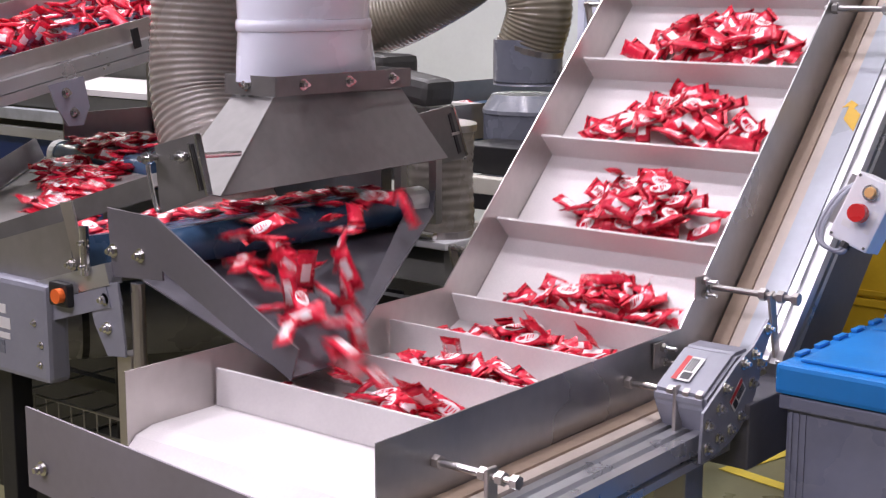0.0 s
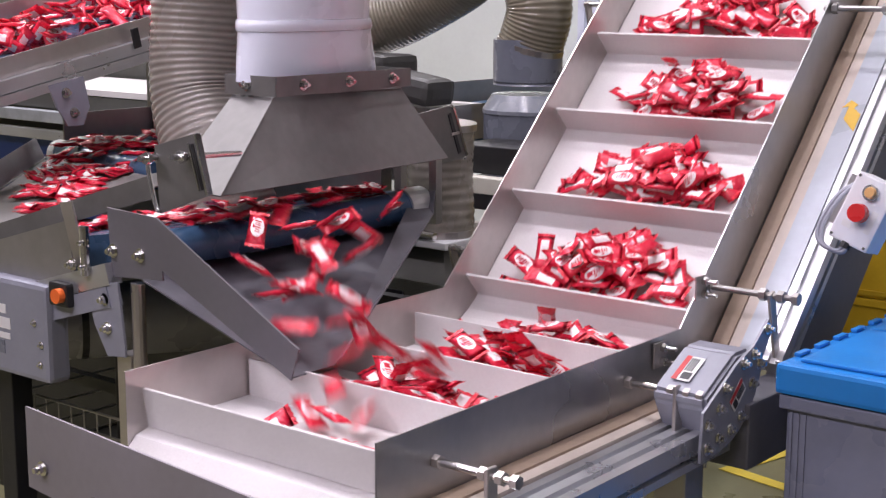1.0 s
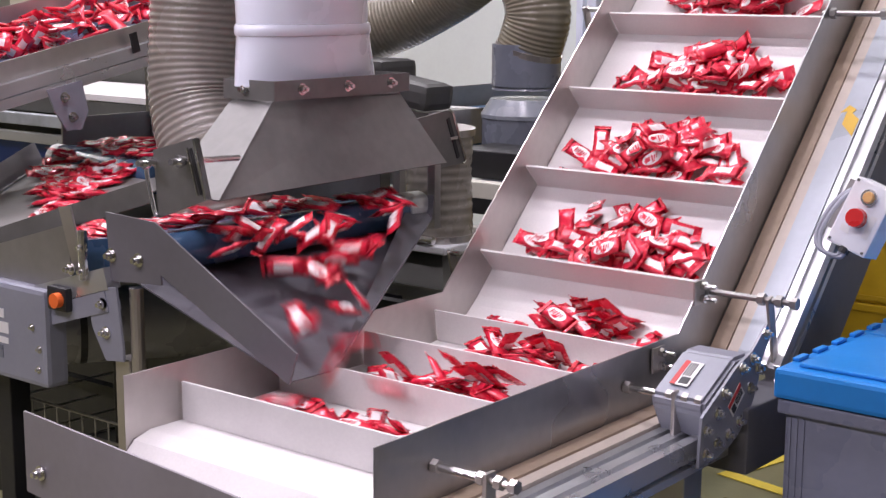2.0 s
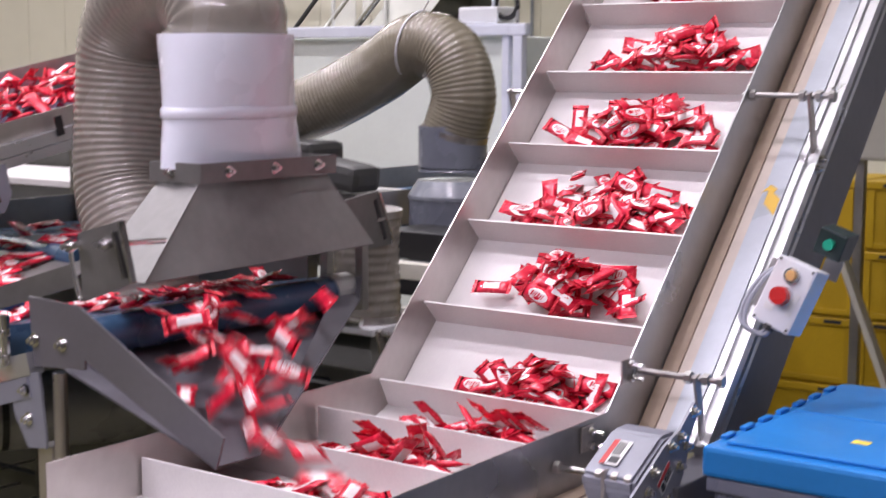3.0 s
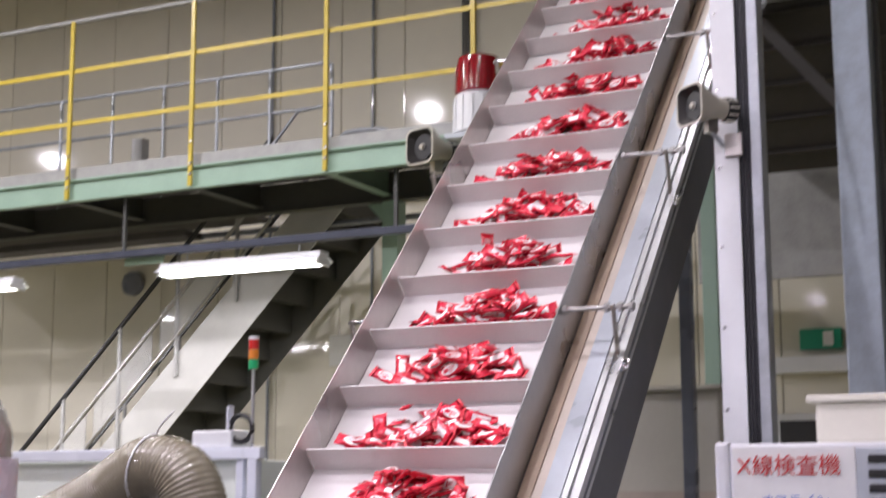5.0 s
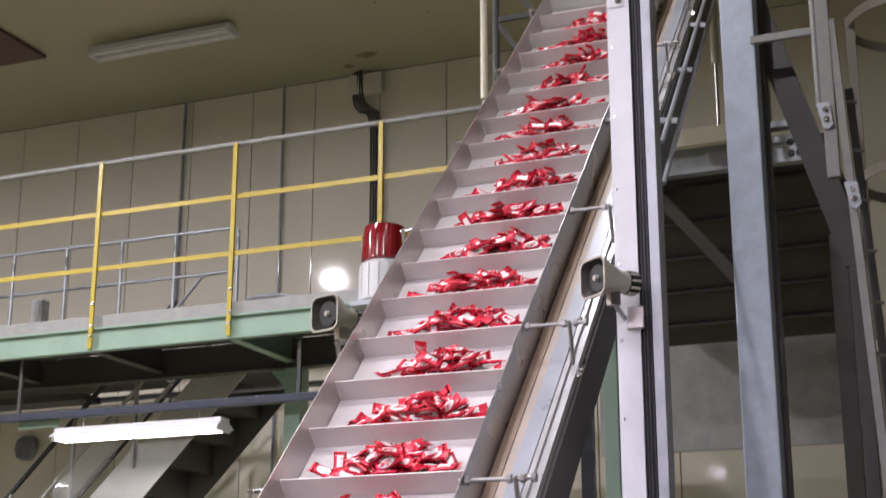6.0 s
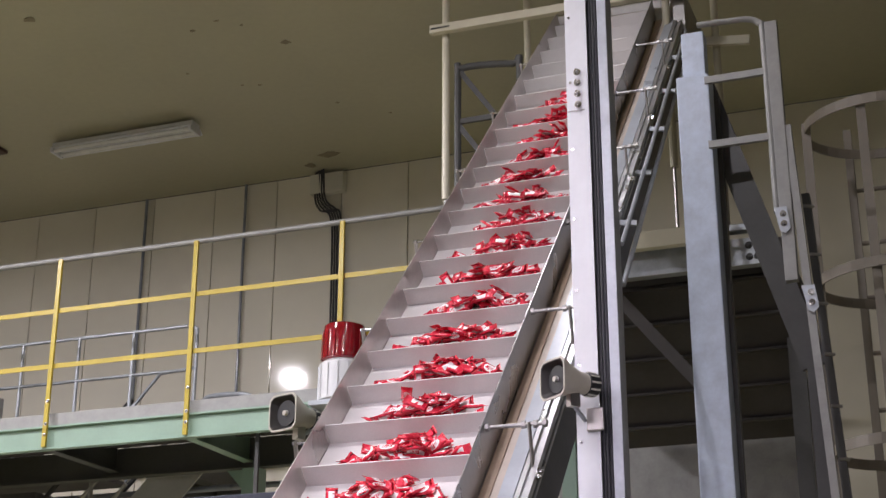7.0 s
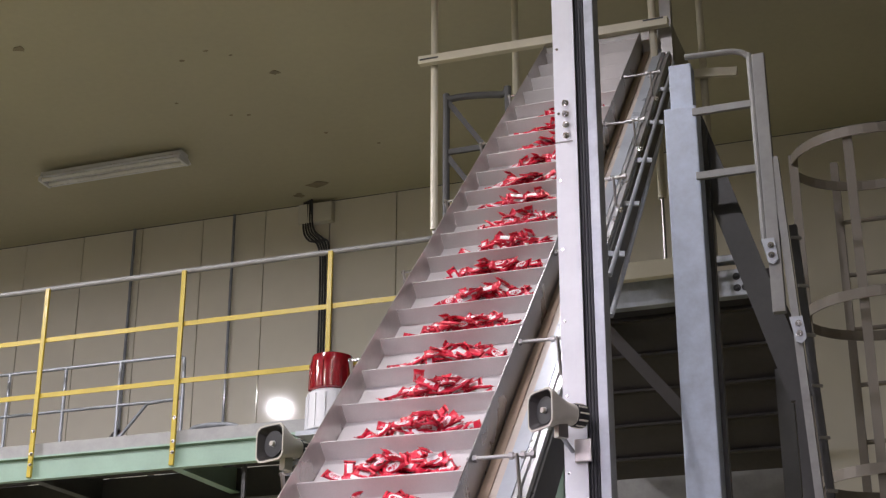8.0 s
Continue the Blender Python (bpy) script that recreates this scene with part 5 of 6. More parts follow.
def beacon():
    t = thing("red_beacon", "large red rotating beacon lamp on a white base", "warning light", (-3.55, 7.7, 3.68))
    x, y, z = -3.54, 7.70, 3.645
    shade_smooth(part("base", tube([Vector((x, y, zz)) for zz in (z - 0.06, z - 0.05, z + 0.17, z + 0.19)], lambda i, n: (0.13, 0.15, 0.145, 0.12)[i], None, 28), WHITE_PAINT, t, "white ribbed base"), 40)
    shade_smooth(part("lens", tube([Vector((x, y, zz)) for zz in (z + 0.19, z + 0.2, z + 0.36, z + 0.41, z + 0.42)], lambda i, n: (0.125, 0.136, 0.132, 0.122, 0.09)[i], None, 28), RED_GLASS, t, "red glass lens"), 40)
    part("cap", rod((x, y, z + 0.42), (x, y, z + 0.435), 0.05, None, 16), BLACK, t)
    for k in range(7):
        a = radians(180 + 25 * k)
        part("rib", bar((x + 0.149 * math.cos(a), y + 0.149 * math.sin(a), z - 0.04), (x + 0.147 * math.cos(a), y + 0.147 * math.sin(a), z + 0.16), 0.01, 0.01), WHITE_PAINT, t)
    for k in range(16):
        a = 2 * math.pi * k / 16
        part("lens_rib", bar((x + 0.136 * math.cos(a), y + 0.136 * math.sin(a), z + 0.2), (x + 0.133 * math.cos(a), y + 0.133 * math.sin(a), z + 0.36), 0.006, 0.006), RED_GLASS, t)
    part("shelf", box((x - 0.16, y - 0.14, z - 0.09), (x + 0.16, RAIL_Y - 0.03, z - 0.062)), GALV, t)


beacon()


# ---------------------------------------------------------------- posts, platform and ladder beside the slope
def posts():
    t = thing("steel_post", "white steel channel post with bolts and black cables", "post", (-0.95, 3.62, 0))
    x, y = -0.99, 3.60
    b = box((x, y, 0), (x + 0.062, y + 0.006, 6.2))
    box((x, y + 0.006, 0), (x + 0.006, y + 0.06, 6.2), b)
    part("channel", b, POST_WHITE, t)
    part("side_channel", box((x + 0.095, y - 0.004, 0), (x + 0.122, y + 0.06, 6.2), None, 0.002), GALV, t)
    part("back_web", box((x + 0.006, y + 0.05, 0), (x + 0.095, y + 0.056, 6.2)), STEEL_DARK, t)
    for k in range(3):
        part("cable", rod((x + 0.068 + 0.009 * k, y + 0.012 + 0.004 * k, 0), (x + 0.070 + 0.008 * k, y + 0.012, 6.2), 0.0045, None, 8), RUBBER, t)
    for z in (3.37, 3.337, 3.303, 3.27):
        part("bolt", hexbolt((x + 0.032, y, z), (0, -1, 0), 0.007), STEEL_BRIGHT, t)
    part("splice_line", box((x, y - 0.002, 3.25), (x + 0.05, y, 3.253)), STEEL_DARK, t)
    for k in range(16):
        part("rivet", rod((x + 0.012, y, 1.7 + 0.205 * k), (x + 0.012, y - 0.002, 1.7 + 0.205 * k), 0.004, None, 8), STEEL_BRIGHT, t)
    part("clamp_plate", box((x + 0.03, y - 0.012, 2.34), (x + 0.075, y - 0.001, 2.40), None, 0.003), STEEL, t)
    # the thin dark post and the green column near the pale hopper
    t = thing("dark_post", "thin dark painted steel post", "post", (-1.38, 4.6, 0))
    part("shaft", box((-1.395, 4.58, 0), (-1.355, 4.62, 2.6), None, 0.003), PVC, t)
    part("cap", box((-1.41, 4.57, 2.6), (-1.34, 4.63, 2.66), None, 0.004), BLACK, t)
    t = thing("green_column", "pale green painted steel column", "column", (-1.55, 5.8, 0))
    part("shaft", box((-1.665, 5.8, 0), (-1.60, 5.9, 3.9), None, 0.004), GREEN, t)
    # blue-grey box column
    t = thing("steel_column", "blue-grey galvanised box column carrying the stair head", "column", (-0.97, 5.5, 0))
    part("shaft", box((-1.04, 5.5, 0), (-0.905, 5.62, 4.255), None, 0.006), COLUMN_BLUE, t)
    part("upper_shaft", box((-1.015, 5.53, 4.256), (-0.92, 5.61, 4.47), None, 0.004), COLUMN_BLUE, t)
    part("back_flange", box((-0.904, 5.6, 0), (-0.885, 5.64, 4.2)), RAKE, t)


posts()


# cream browned in the colour, for how little light the ladder gets
LADDER = mat("unlit_cream_paint", (0.26, 0.23, 0.19), 0.5, 0, 0.12, 8, 0.0003, 50)


def platform():
    """The upper platform and its steep stair with side rails, behind the box column."""
    t = thing("upper_platform", "steel platform with grey edge beams and shade-dark underside at the conveyor head", "platform", (-1.3, 6.9, 0))
    part("edge_beam", box((-1.80, 6.86, 3.87), (-0.87, 6.92, 4.01), None, 0.004), GALV, t, "galvanised edge channel")
    part("edge_rail", box((-1.80, 6.85, 4.05), (-0.93, 6.91, 4.085), None, 0.003), GALV, t)
    part("timber", box((-1.80, 6.78, 3.99), (-1.09, 6.83, 4.08), None, 0.004), IVORY_PIPE, t, "pale timber batten")
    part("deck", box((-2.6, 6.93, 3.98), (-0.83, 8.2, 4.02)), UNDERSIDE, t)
    # added sheet: closes the tread gaps so the steps stay dark
    part("soffit", plate([(-2.4, 7.0, 3.865), (-0.83, 7.0, 3.865), (-0.83, 7.66, 3.18), (-2.4, 7.66, 3.18)], 0.006), UNDERSIDE, t, "added dark sheet filling the gaps behind the treads")
    # added sheet that stands in for the shaded wall below the platform
    part("back_sheet", box((-2.4, 8.3, 2.7), (-0.85, 8.34, 3.95)), GUARD, t, "added sheet standing in for shade on the wall")
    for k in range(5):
        # treads carry their shade in the colour
        part("tread", box((-2.4, 6.985 + 0.14 * k, 3.838 - 0.146 * k), (-0.83, 7.05 + 0.14 * k, 3.853 - 0.146 * k), None, 0.003), UNDERSIDE, t, "stair tread darkened for shade, seen from below")
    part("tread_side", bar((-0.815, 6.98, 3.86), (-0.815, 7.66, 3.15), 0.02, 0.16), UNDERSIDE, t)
    for x in (-0.88, -2.5):
        part("leg", box((x, 7.2, 0), (x + 0.08, 7.28, 3.58)), RAKE, t)
    for a in ((-0.985, 6.86, 3.91), (-0.945, 6.86, 3.91), (-0.985, 6.86, 3.97), (-0.945, 6.86, 3.97)):
        part("bolt", hexbolt(a, (0, -1, 0), 0.013), BLACK, t)
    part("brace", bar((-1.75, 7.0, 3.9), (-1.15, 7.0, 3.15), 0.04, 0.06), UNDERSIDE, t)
    # raking side frame beside the box column
    s = thing("raking_guard", "raking dark steel beam with grey guard uprights", "guard rail", (-0.6, 5.6, 0))
    part("raking_beam", bar((-0.968, 5.665, 4.30), (-0.588, 5.665, 3.01), 0.105, 0.03, None, (0, 1, 0)), RAKE, s, "dark channel beam")
    part("lower_leg", box((-0.62, 5.63, 0), (-0.57, 5.69, 3.03)), RAKE, s)
    # guard frame: upright, bent handrail, rungs
    part("upright", box((-0.655, 5.45, 3.3), (-0.605, 5.49, 4.42), None, 0.003), GUARD, s)
    pts = smooth_path([(-0.937, 5.5, 4.483), (-0.82, 5.5, 4.478), (-0.728, 5.5, 4.471), (-0.678, 5.5, 4.44), (-0.67, 5.5, 4.37), (-0.67, 5.5, 3.6)], 6)
    part("handrail", tube(pts, 0.013, None, 10), GUARD, s, "bent grey tube handrail")
    for z in (4.22, 3.93):
        part("rung", box((-0.92, 5.49, z - 0.015), (-0.66, 5.51, z + 0.015)), GUARD, s)
    for (x, z) in ((-0.645, 3.55), (-0.565, 3.22)):
        pl = part("joint_plate", plate([(x - 0.03, 5.44, z + 0.05), (x + 0.02, 5.44, z + 0.05), (x + 0.03, 5.44, z - 0.04), (x + 0.01, 5.44, z - 0.06), (x - 0.01, 5.44, z - 0.05)], 0.006), GALV, s, "bolted joint plate")
        for dz in (0.02, -0.02):
            part("bolt", hexbolt((x + 0.005, 5.437, z + dz), (0, -1, 0), 0.009), STEEL_BRIGHT, pl)
    part("upright", bar((-0.60, 5.47, 3.95), (-0.52, 5.47, 2.0), 0.035, 0.03), GUARD, s)
    part("upright", bar((-0.565, 5.6, 3.7), (-0.47, 5.6, 1.6), 0.04, 0.03), RAKE, s)
    for k in range(9):
        z = 3.6 - 0.2 * k
        x = -0.58 + (3.7 - z) * 0.045
        part("hook_bolt", rod((x + 0.015, 5.46, z), (x + 0.05, 5.48, z), 0.007, None, 8), STEEL_DARK, s)
    # caged ladder on the far side
    c = thing("caged_ladder", "pale steel ladder with round safety hoops", "ladder", (-0.2, 6.5, 0))
    for z in (2.10, 2.91, 3.72, 4.53):
        pts = [Vector((-0.30 + 0.385 * math.cos(a), 6.92 + 0.355 * math.sin(a), z)) for a in [radians(10 * k) for k in range(37)]]
        b = bmesh.new()
        lo, hi = [b.verts.new(q - Vector((0, 0, 0.025))) for q in pts], [b.verts.new(q + Vector((0, 0, 0.025))) for q in pts]
        li, hj = [b.verts.new(q + (Vector((-0.30, 6.92, z)) - q) * 0.02 - Vector((0, 0, 0.025))) for q in pts], [b.verts.new(q + (Vector((-0.30, 6.92, z)) - q) * 0.02 + Vector((0, 0, 0.025))) for q in pts]
        for i in range(36):
            for p0, p1 in ((lo, hi), (li, hj), (lo, li), (hi, hj)):
                b.faces.new((p0[i], p0[i + 1], p1[i + 1], p1[i]))
        part("hoop", b, LADDER, c)
    for x, y in ((-0.66, 6.83), (-0.378, 6.60), (-0.06, 6.63), (0.08, 6.85)):
        part("cage_bar", box((x - 0.022, y - 0.006, 2.2), (x + 0.022, y + 0.006, 4.56)), LADDER, c)
    for x in (-0.5, -0.1):
        part("stile", box((x - 0.02, 7.30, 0), (x + 0.02, 7.34, 4.7)), LADDER, c)
    for k in range(15):
        part("rung", rod((-0.5, 7.32, 0.3 + 0.29 * k), (-0.1, 7.32, 0.3 + 0.29 * k), 0.012, None, 8), LADDER, c)


platform()


def head_frame():
    """Hanging ivory conduits and bar over the conveyor's head, and the guard frames beside it."""
    t = thing("hanging_frame", "ivory conduit rods with a cross bar hung from the ceiling", "hanging frame", (-2.0, 6.85, 6.2))
    for x, y, z0 in ((-2.592, 6.9, 4.45), (-1.338, 6.9, 4.455), (-2.235, 7.3, 5.0), (-1.145, 7.3, 4.7)):
        r = part("rod", rod((x, y, z0), (x, y, 6.2), 0.021, None, 12), IVORY_PIPE, t, "ivory conduit rod")
        part("thread", rod((x, y, z0 - 0.45), (x, y, z0), 0.009, None, 8), STEEL_DARK, r)
    part("cross_bar", bar((-2.666, 6.85, 5.465), (-1.243, 6.85, 5.447), 0.04, 0.05, None, (0, 0, 1), 0.004), IVORY_PIPE, t, "ivory slotted cross bar")
    part("cross_bar", bar((-1.33, 7.25, 5.338), (-0.955, 7.25, 5.291), 0.03, 0.05), IVORY_PIPE, t)
    for x in (-2.60, -1.32):
        part("slot", box((x - 0.055, 6.8265, 5.46), (x + 0.055, 6.8292, 5.468)), RAKE, t)
    g = thing("tube_barrier", "grey bent-tube guard frame beside the conveyor head", "guard rail", (-2.4, 6.9, 4.4))
    pts = smooth_path([(-2.52, 6.9, 4.0), (-2.52, 6.9, 5.14), (-2.49, 6.9, 5.225), (-2.2, 6.9, 5.20), (-2.16, 6.9, 5.14), (-2.16, 6.9, 4.0)], 6)
    part("tube", tube(pts, 0.02, None, 10), RAKE, g)
    for z in (4.9,):
        part("rail", bar((-2.52, 6.9, z), (-2.16, 6.9, z), 0.02, 0.03), RAKE, g)
    part("brace", bar((-2.504, 6.9, 5.20), (-2.27, 6.9, 4.86), 0.02, 0.03), RAKE, g)
    part("brace", bar((-2.51, 6.9, 4.87), (-2.20, 6.9, 4.42), 0.02, 0.03), RAKE, g)
    part("foot", box((-2.56, 6.86, 3.98), (-2.12, 6.94, 4.0)), STEEL_DARK, g)
    h = slope(0, TOP, 0)
    d = thing("conveyor_head", "dark steel drive housing at the head of the conveyor", "machine", (h.x + 0.25, h.y, h.z))
    part("hood", box((h.x - 0.06, h.y + 0.05, h.z - 0.25), (h.x + 0.68, h.y + 0.5, h.z + 0.12), None, 0.01), STEEL_DARK, d)
    part("post", box((h.x + 0.62, h.y - 0.02, h.z - 0.3), (h.x + 0.68, h.y + 0.04, h.z + 0.25)), STEEL_DARK, d)
    part("stand", box((h.x + 0.1, h.y + 0.2, 4.02), (h.x + 0.3, h.y + 0.4, h.z - 0.25)), STEEL_DARK, d)
    # oblique tube braces along the outer side of the upper slope
    part("brace_tube", rod(slope(0.70, D2 + 3.6, -0.06), slope(0.70, D2 + 6.2, -0.05), 0.009, None, 10), GALV, conveyor)
    part("brace_tube", rod(slope(0.72, D2 + 3.4, -0.13), slope(0.72, D2 + 6.0, -0.10), 0.009, None, 10), GALV, conveyor)
    for k in range(5):
        part("tube_clip", bar(slope(0.66, D2 + 3.8 + 0.5 * k, -0.06), slope(0.73, D2 + 3.8 + 0.5 * k, -0.07), 0.012, 0.02), GALV, conveyor)


head_frame()


# ---------------------------------------------------------------- hopper, crates, sign
def hopper():
    t = thing("pale_hopper", "pale cream enamel hopper box with black outlet hose", "hopper", (-1.5, 4.9, 0))
    part("body", box((-1.80, 4.72, 1.2), (-1.31, 5.25, 1.83), None, 0.012), CREAM_BOX, t)
    part("band", box((-1.803, 4.712, 1.46), (-1.307, 4.719, 1.50)), TAN_LIGHT, t)
    part("lid", box((-1.81, 4.70, 1.831), (-1.30, 5.26, 1.845)), CREAM_BOX, t)
    pts = smooth_path([(-1.60, 4.9, 1.2), (-1.60, 4.88, 1.1), (-1.56, 4.85, 0.98), (-1.50, 4.8, 0.93), (-1.38, 4.75, 0.92), (-1.2, 4.7, 0.95)], 6)
    part("outlet_hose", tube(pts, 0.03, None, 12), RUBBER, t, "black outlet hose")
    for x in (-1.79, -1.34):
        for y in (4.75, 5.2):
            part("leg", box((x, y, 0), (x + 0.03, y + 0.03, 1.2)), STEEL_DARK, t)
    b = thing("diagonal_brace", "pale steel diagonal brace below the conveyor", "brace", (-1.8, 4.75, 0))
    part("bar", bar((-1.90, 4.6, 1.22), (-1.52, 4.6, 0.28), 0.05, 0.02), CREAM_BOX, b)
    part("foot", box((-1.55, 4.55, 0), (-1.48, 4.65, 0.30)), CREAM_BOX, b)


hopper()


def yellow_crate(m=None):
    t = thing("yellow_crate", "stacked yellow plastic crate with moulded ribs", "crate", (0, 0, 0), "stack of yellow crates")
    part("body", box((-0.27, -0.19, 0.0), (0.27, 0.19, 0.262), None, 0.008), CRATE_YELLOW, t)
    part("rim", box((-0.278, -0.198, 0.235), (0.278, 0.198, 0.268), None, 0.006), CRATE_YELLOW, t)
    b = box((-0.262, -0.1975, 0.012), (-0.232, -0.191, 0.23), None, 0.002)
    box((0.232, -0.1975, 0.012), (0.262, -0.191, 0.23), b, 0.002)
    part("side_frame", box((-0.2315, -0.1975, 0.012), (0.2315, -0.191, 0.032), b, 0.002), CRATE_YELLOW, t)
    for x in (-0.2, 0.15):
        part("text_bar", box((x, -0.1995, 0.245), (x + 0.07, -0.1982, 0.258)), INK, t)
    return t


def crates():
    c0 = yellow_crate()
    first = True
    for col, (x, y) in enumerate(((-2.30, 5.62), (-1.74, 5.62), (-1.18, 5.62), (-0.60, 5.62))):
        for k in range(4):
            m = pose(x + 0.004 * ((k * 7 + col * 3) % 5 - 2), y, 0.002 + 0.27 * k, 0, 0, 0.8 * ((k * 5 + col) % 3 - 1))
            if first:
                c0.matrix_basis, first = m, False
            else:
                copy_thing(c0, m)
    for k in range(3):
        for j in range(5):
            copy_thing(c0, pose(-6.35 + 0.57 * k, 4.1, 0.002 + 0.27 * j, 0, 0, (k + j) % 3 - 1))


crates()


def blue_crates():
    """Lidded crates of frosted plastic, stacked three high."""
    x0, x1, y0, y1 = -1.06, -0.60, 2.165, 2.78
    for k in range(3):
        z = 0.001 + 0.293 * k
        top = k == 2
        t = thing("lidded_crate", "frosted plastic crate with bright blue hinged lid" if top else "frosted plastic crate in the stack", "crate", (x0, y0, z), "stack of lidded crates")
        part("body", box((x0 + 0.015, y0 + 0.015, z), (x1 - 0.015, y1 - 0.015, z + 0.235), None, 0.012), CLEAR_CRATE, t, "frosted grey plastic body")
        part("rim", box((x0 + 0.006, y0 + 0.006, z + 0.215), (x1 - 0.006, y1 - 0.006, z + 0.24), None, 0.004), CLEAR_CRATE, t)
        for j in range(5):
            xx = x0 + 0.025 + 0.012 * j
            if j < 3:
                part("rib", box((xx, y0 + 0.0125, z + 0.02), (xx + 0.004, y0 + 0.0152, z + 0.21)), CLEAR_CRATE, t)
            part("rib", box((x0 + 0.008, y0 + 0.04 + 0.1 * j, z + 0.02), (x0 + 0.015, y0 + 0.05 + 0.1 * j, z + 0.21)), CLEAR_CRATE, t)
        lid = part("lid", box((x0, y0, z + 0.241), (x1, y1, z + 0.292), None, 0.008), BLUE_LID, t, "bright blue lid")
        if top:
            part("lid_panel", box((x0 + 0.03, y0 + 0.03, z + 0.2925), (x1 - 0.03, (y0 + y1) / 2 - 0.004, z + 0.299), None, 0.003), BLUE_LID, lid)
            part("lid_panel", box((x0 + 0.03, (y0 + y1) / 2 + 0.004, z + 0.2925), (x1 - 0.03, y1 - 0.03, z + 0.299), None, 0.003), BLUE_LID, lid)
            for j in range(7):
                part("hinge_tooth", box((x0 + 0.004, y0 + 0.06 + 0.075 * j, z + 0.2925), (x0 + 0.016, y0 + 0.10 + 0.075 * j, z + 0.299), None, 0.002), BLUE_LID, lid)
            part("sticker", box((x0 + 0.2, y0 + 0.14, z + 0.2992), (x0 + 0.23, y0 + 0.165, z + 0.2998)), YELLOW_INK, lid)


blue_crates()


def floor_tape():
    P = [(-2.10, 3.93), (-2.03, 4.25), (-1.98, 4.25), (-2.04, 3.97), (-1.7, 3.90), (-1.7, 3.85)]
    tagged(part("floor_tape", plate([(x, y, 0.0025) for x, y in P], 0.002), YELLOW_INK), "yellow corner marking tape on the floor", "floor marking")


floor_tape()


def words(text, size, at_, material, parent, name="lettering"):
    """Flat lettering turned into a mesh, upright, facing the camera side."""
    cu = bpy.data.curves.new(name, "FONT")
    cu.body, cu.size, cu.extrude, cu.align_x = text, size, 0.0006, "LEFT"
    ob = bpy.data.objects.new(name, cu)
    scene.collection.objects.link(ob)
    dg = bpy.context.evaluated_depsgraph_get()
    me = bpy.data.meshes.new_from_object(ob.evaluated_get(dg))
    bpy.data.objects.remove(ob)
    me.materials.clear()
    me.materials.append(material)
    o = new(name, me)
    o.matrix_basis = at_
    o.parent = parent
    o.matrix_parent_inverse = parent.matrix_basis.inverted()
    return o


def sign_stand():
    """The X-ray check machine's white front with its notice and a dark screen."""
    t = thing("inspection_machine", "white inspection machine front with notices and dark vents", "machine", (-0.6, 3.0, 0))
    x0, y, top = -0.83, 3.0, 1.60
    part("frame", box((x0 - 0.018, y + 0.005, 0.0), (x0 + 0.012, y + 0.04, top), None, 0.008), WHITE_PAINT, t)
    part("panel", box((x0 + 0.012, y + 0.01, 0.6), (0.0, y + 0.6, top - 0.004), None, 0.006), WHITE_PAINT, t, "white coated panel")
    part("plinth", box((x0 + 0.012, y + 0.05, 0.0), (0.0, y + 0.58, 0.6)), GREY_PAINT, t)
    n = part("notice", box((x0 + 0.02, y + 0.006, 1.02), (x0 + 0.268, y + 0.009, top - 0.012)), LABEL, t, "white paper notice with red title")
    face = Matrix.Rotation(radians(90), 4, "X")
    words("X線検査機", 0.045, Matrix.Translation((x0 + 0.028, y + 0.004, 1.535)) @ face, RED_INK, n)
    words("オフライン", 0.028, Matrix.Translation((x0 + 0.075, y + 0.004, 1.47)) @ face, BLUE_INK, n)
    for k in range(3):
        z = 1.40 - 0.12 * k
        part("text_bar", box((x0 + 0.025, y + 0.004, z + 0.03), (x0 + 0.05, y + 0.0055, z + 0.037)), RED_INK, n)
        for j in range(3):
            part("text_bar", box((x0 + 0.03 + 0.055 * (j == 1), y + 0.004, z + 0.012 - 0.02 * j), (x0 + 0.125, y + 0.0055, z + 0.0145 - 0.02 * j)), BLUE_INK if j else RED_INK, n)
        part("symbol", box((x0 + 0.035, y + 0.0035, z - 0.012), (x0 + 0.05, y + 0.0055, z + 0.002)), YELLOW_INK, n)
    sc = part("screen", box((x0 + 0.14, y - 0.006, 1.20), (x0 + 0.34, y + 0.003, 1.44), None, 0.004), PVC_LIGHT, t, "grey framed screen")
    part("glass", box((x0 + 0.155, y - 0.008, 1.215), (x0 + 0.33, y - 0.0065, 1.425)), BLACK, sc)
    vp = part("vent_panel", box((x0 + 0.27, y + 0.004, 1.455), (x0 + 0.56, y + 0.009, 1.584), None, 0.002), COVER_STRIP, t, "pale vent panel")
    for k in range(4):
        part("vent_slot", box((x0 + 0.293, y + 0.001, 1.467 + 0.029 * k), (x0 + 0.54, y + 0.0075, 1.484 + 0.029 * k), None, 0.003), BLACK, vp)
    tub = thing("storage_tub", "beige plastic tub on the inspection machine", "tub", (-0.5, 3.35, top))
    part("body", box((-0.69, 3.25, top + 0.0), (-0.32, 3.5, top + 0.09), None, 0.012), CREAM_BOX, tub)
    part("rim", box((-0.705, 3.235, top + 0.091), (-0.305, 3.515, top + 0.107), None, 0.005), CREAM_BOX, tub)
    s = thing("exit_sign", "green emergency exit sign on the back wall", "sign", (-2.07, 10.08, 2.52))
    part("plate", box((-2.21, 10.03, 2.45), (-1.93, 10.095, 2.59), None, 0.004), SIGN_GREEN, s)
    part("symbol", box((-2.05, 10.025, 2.47), (-1.98, 10.0295, 2.57)), LABEL, s)
    d = thing("wall_trunking", "white cable trunking along the back wall", "cable trunking", (-1.7, 10.0, 2.35))
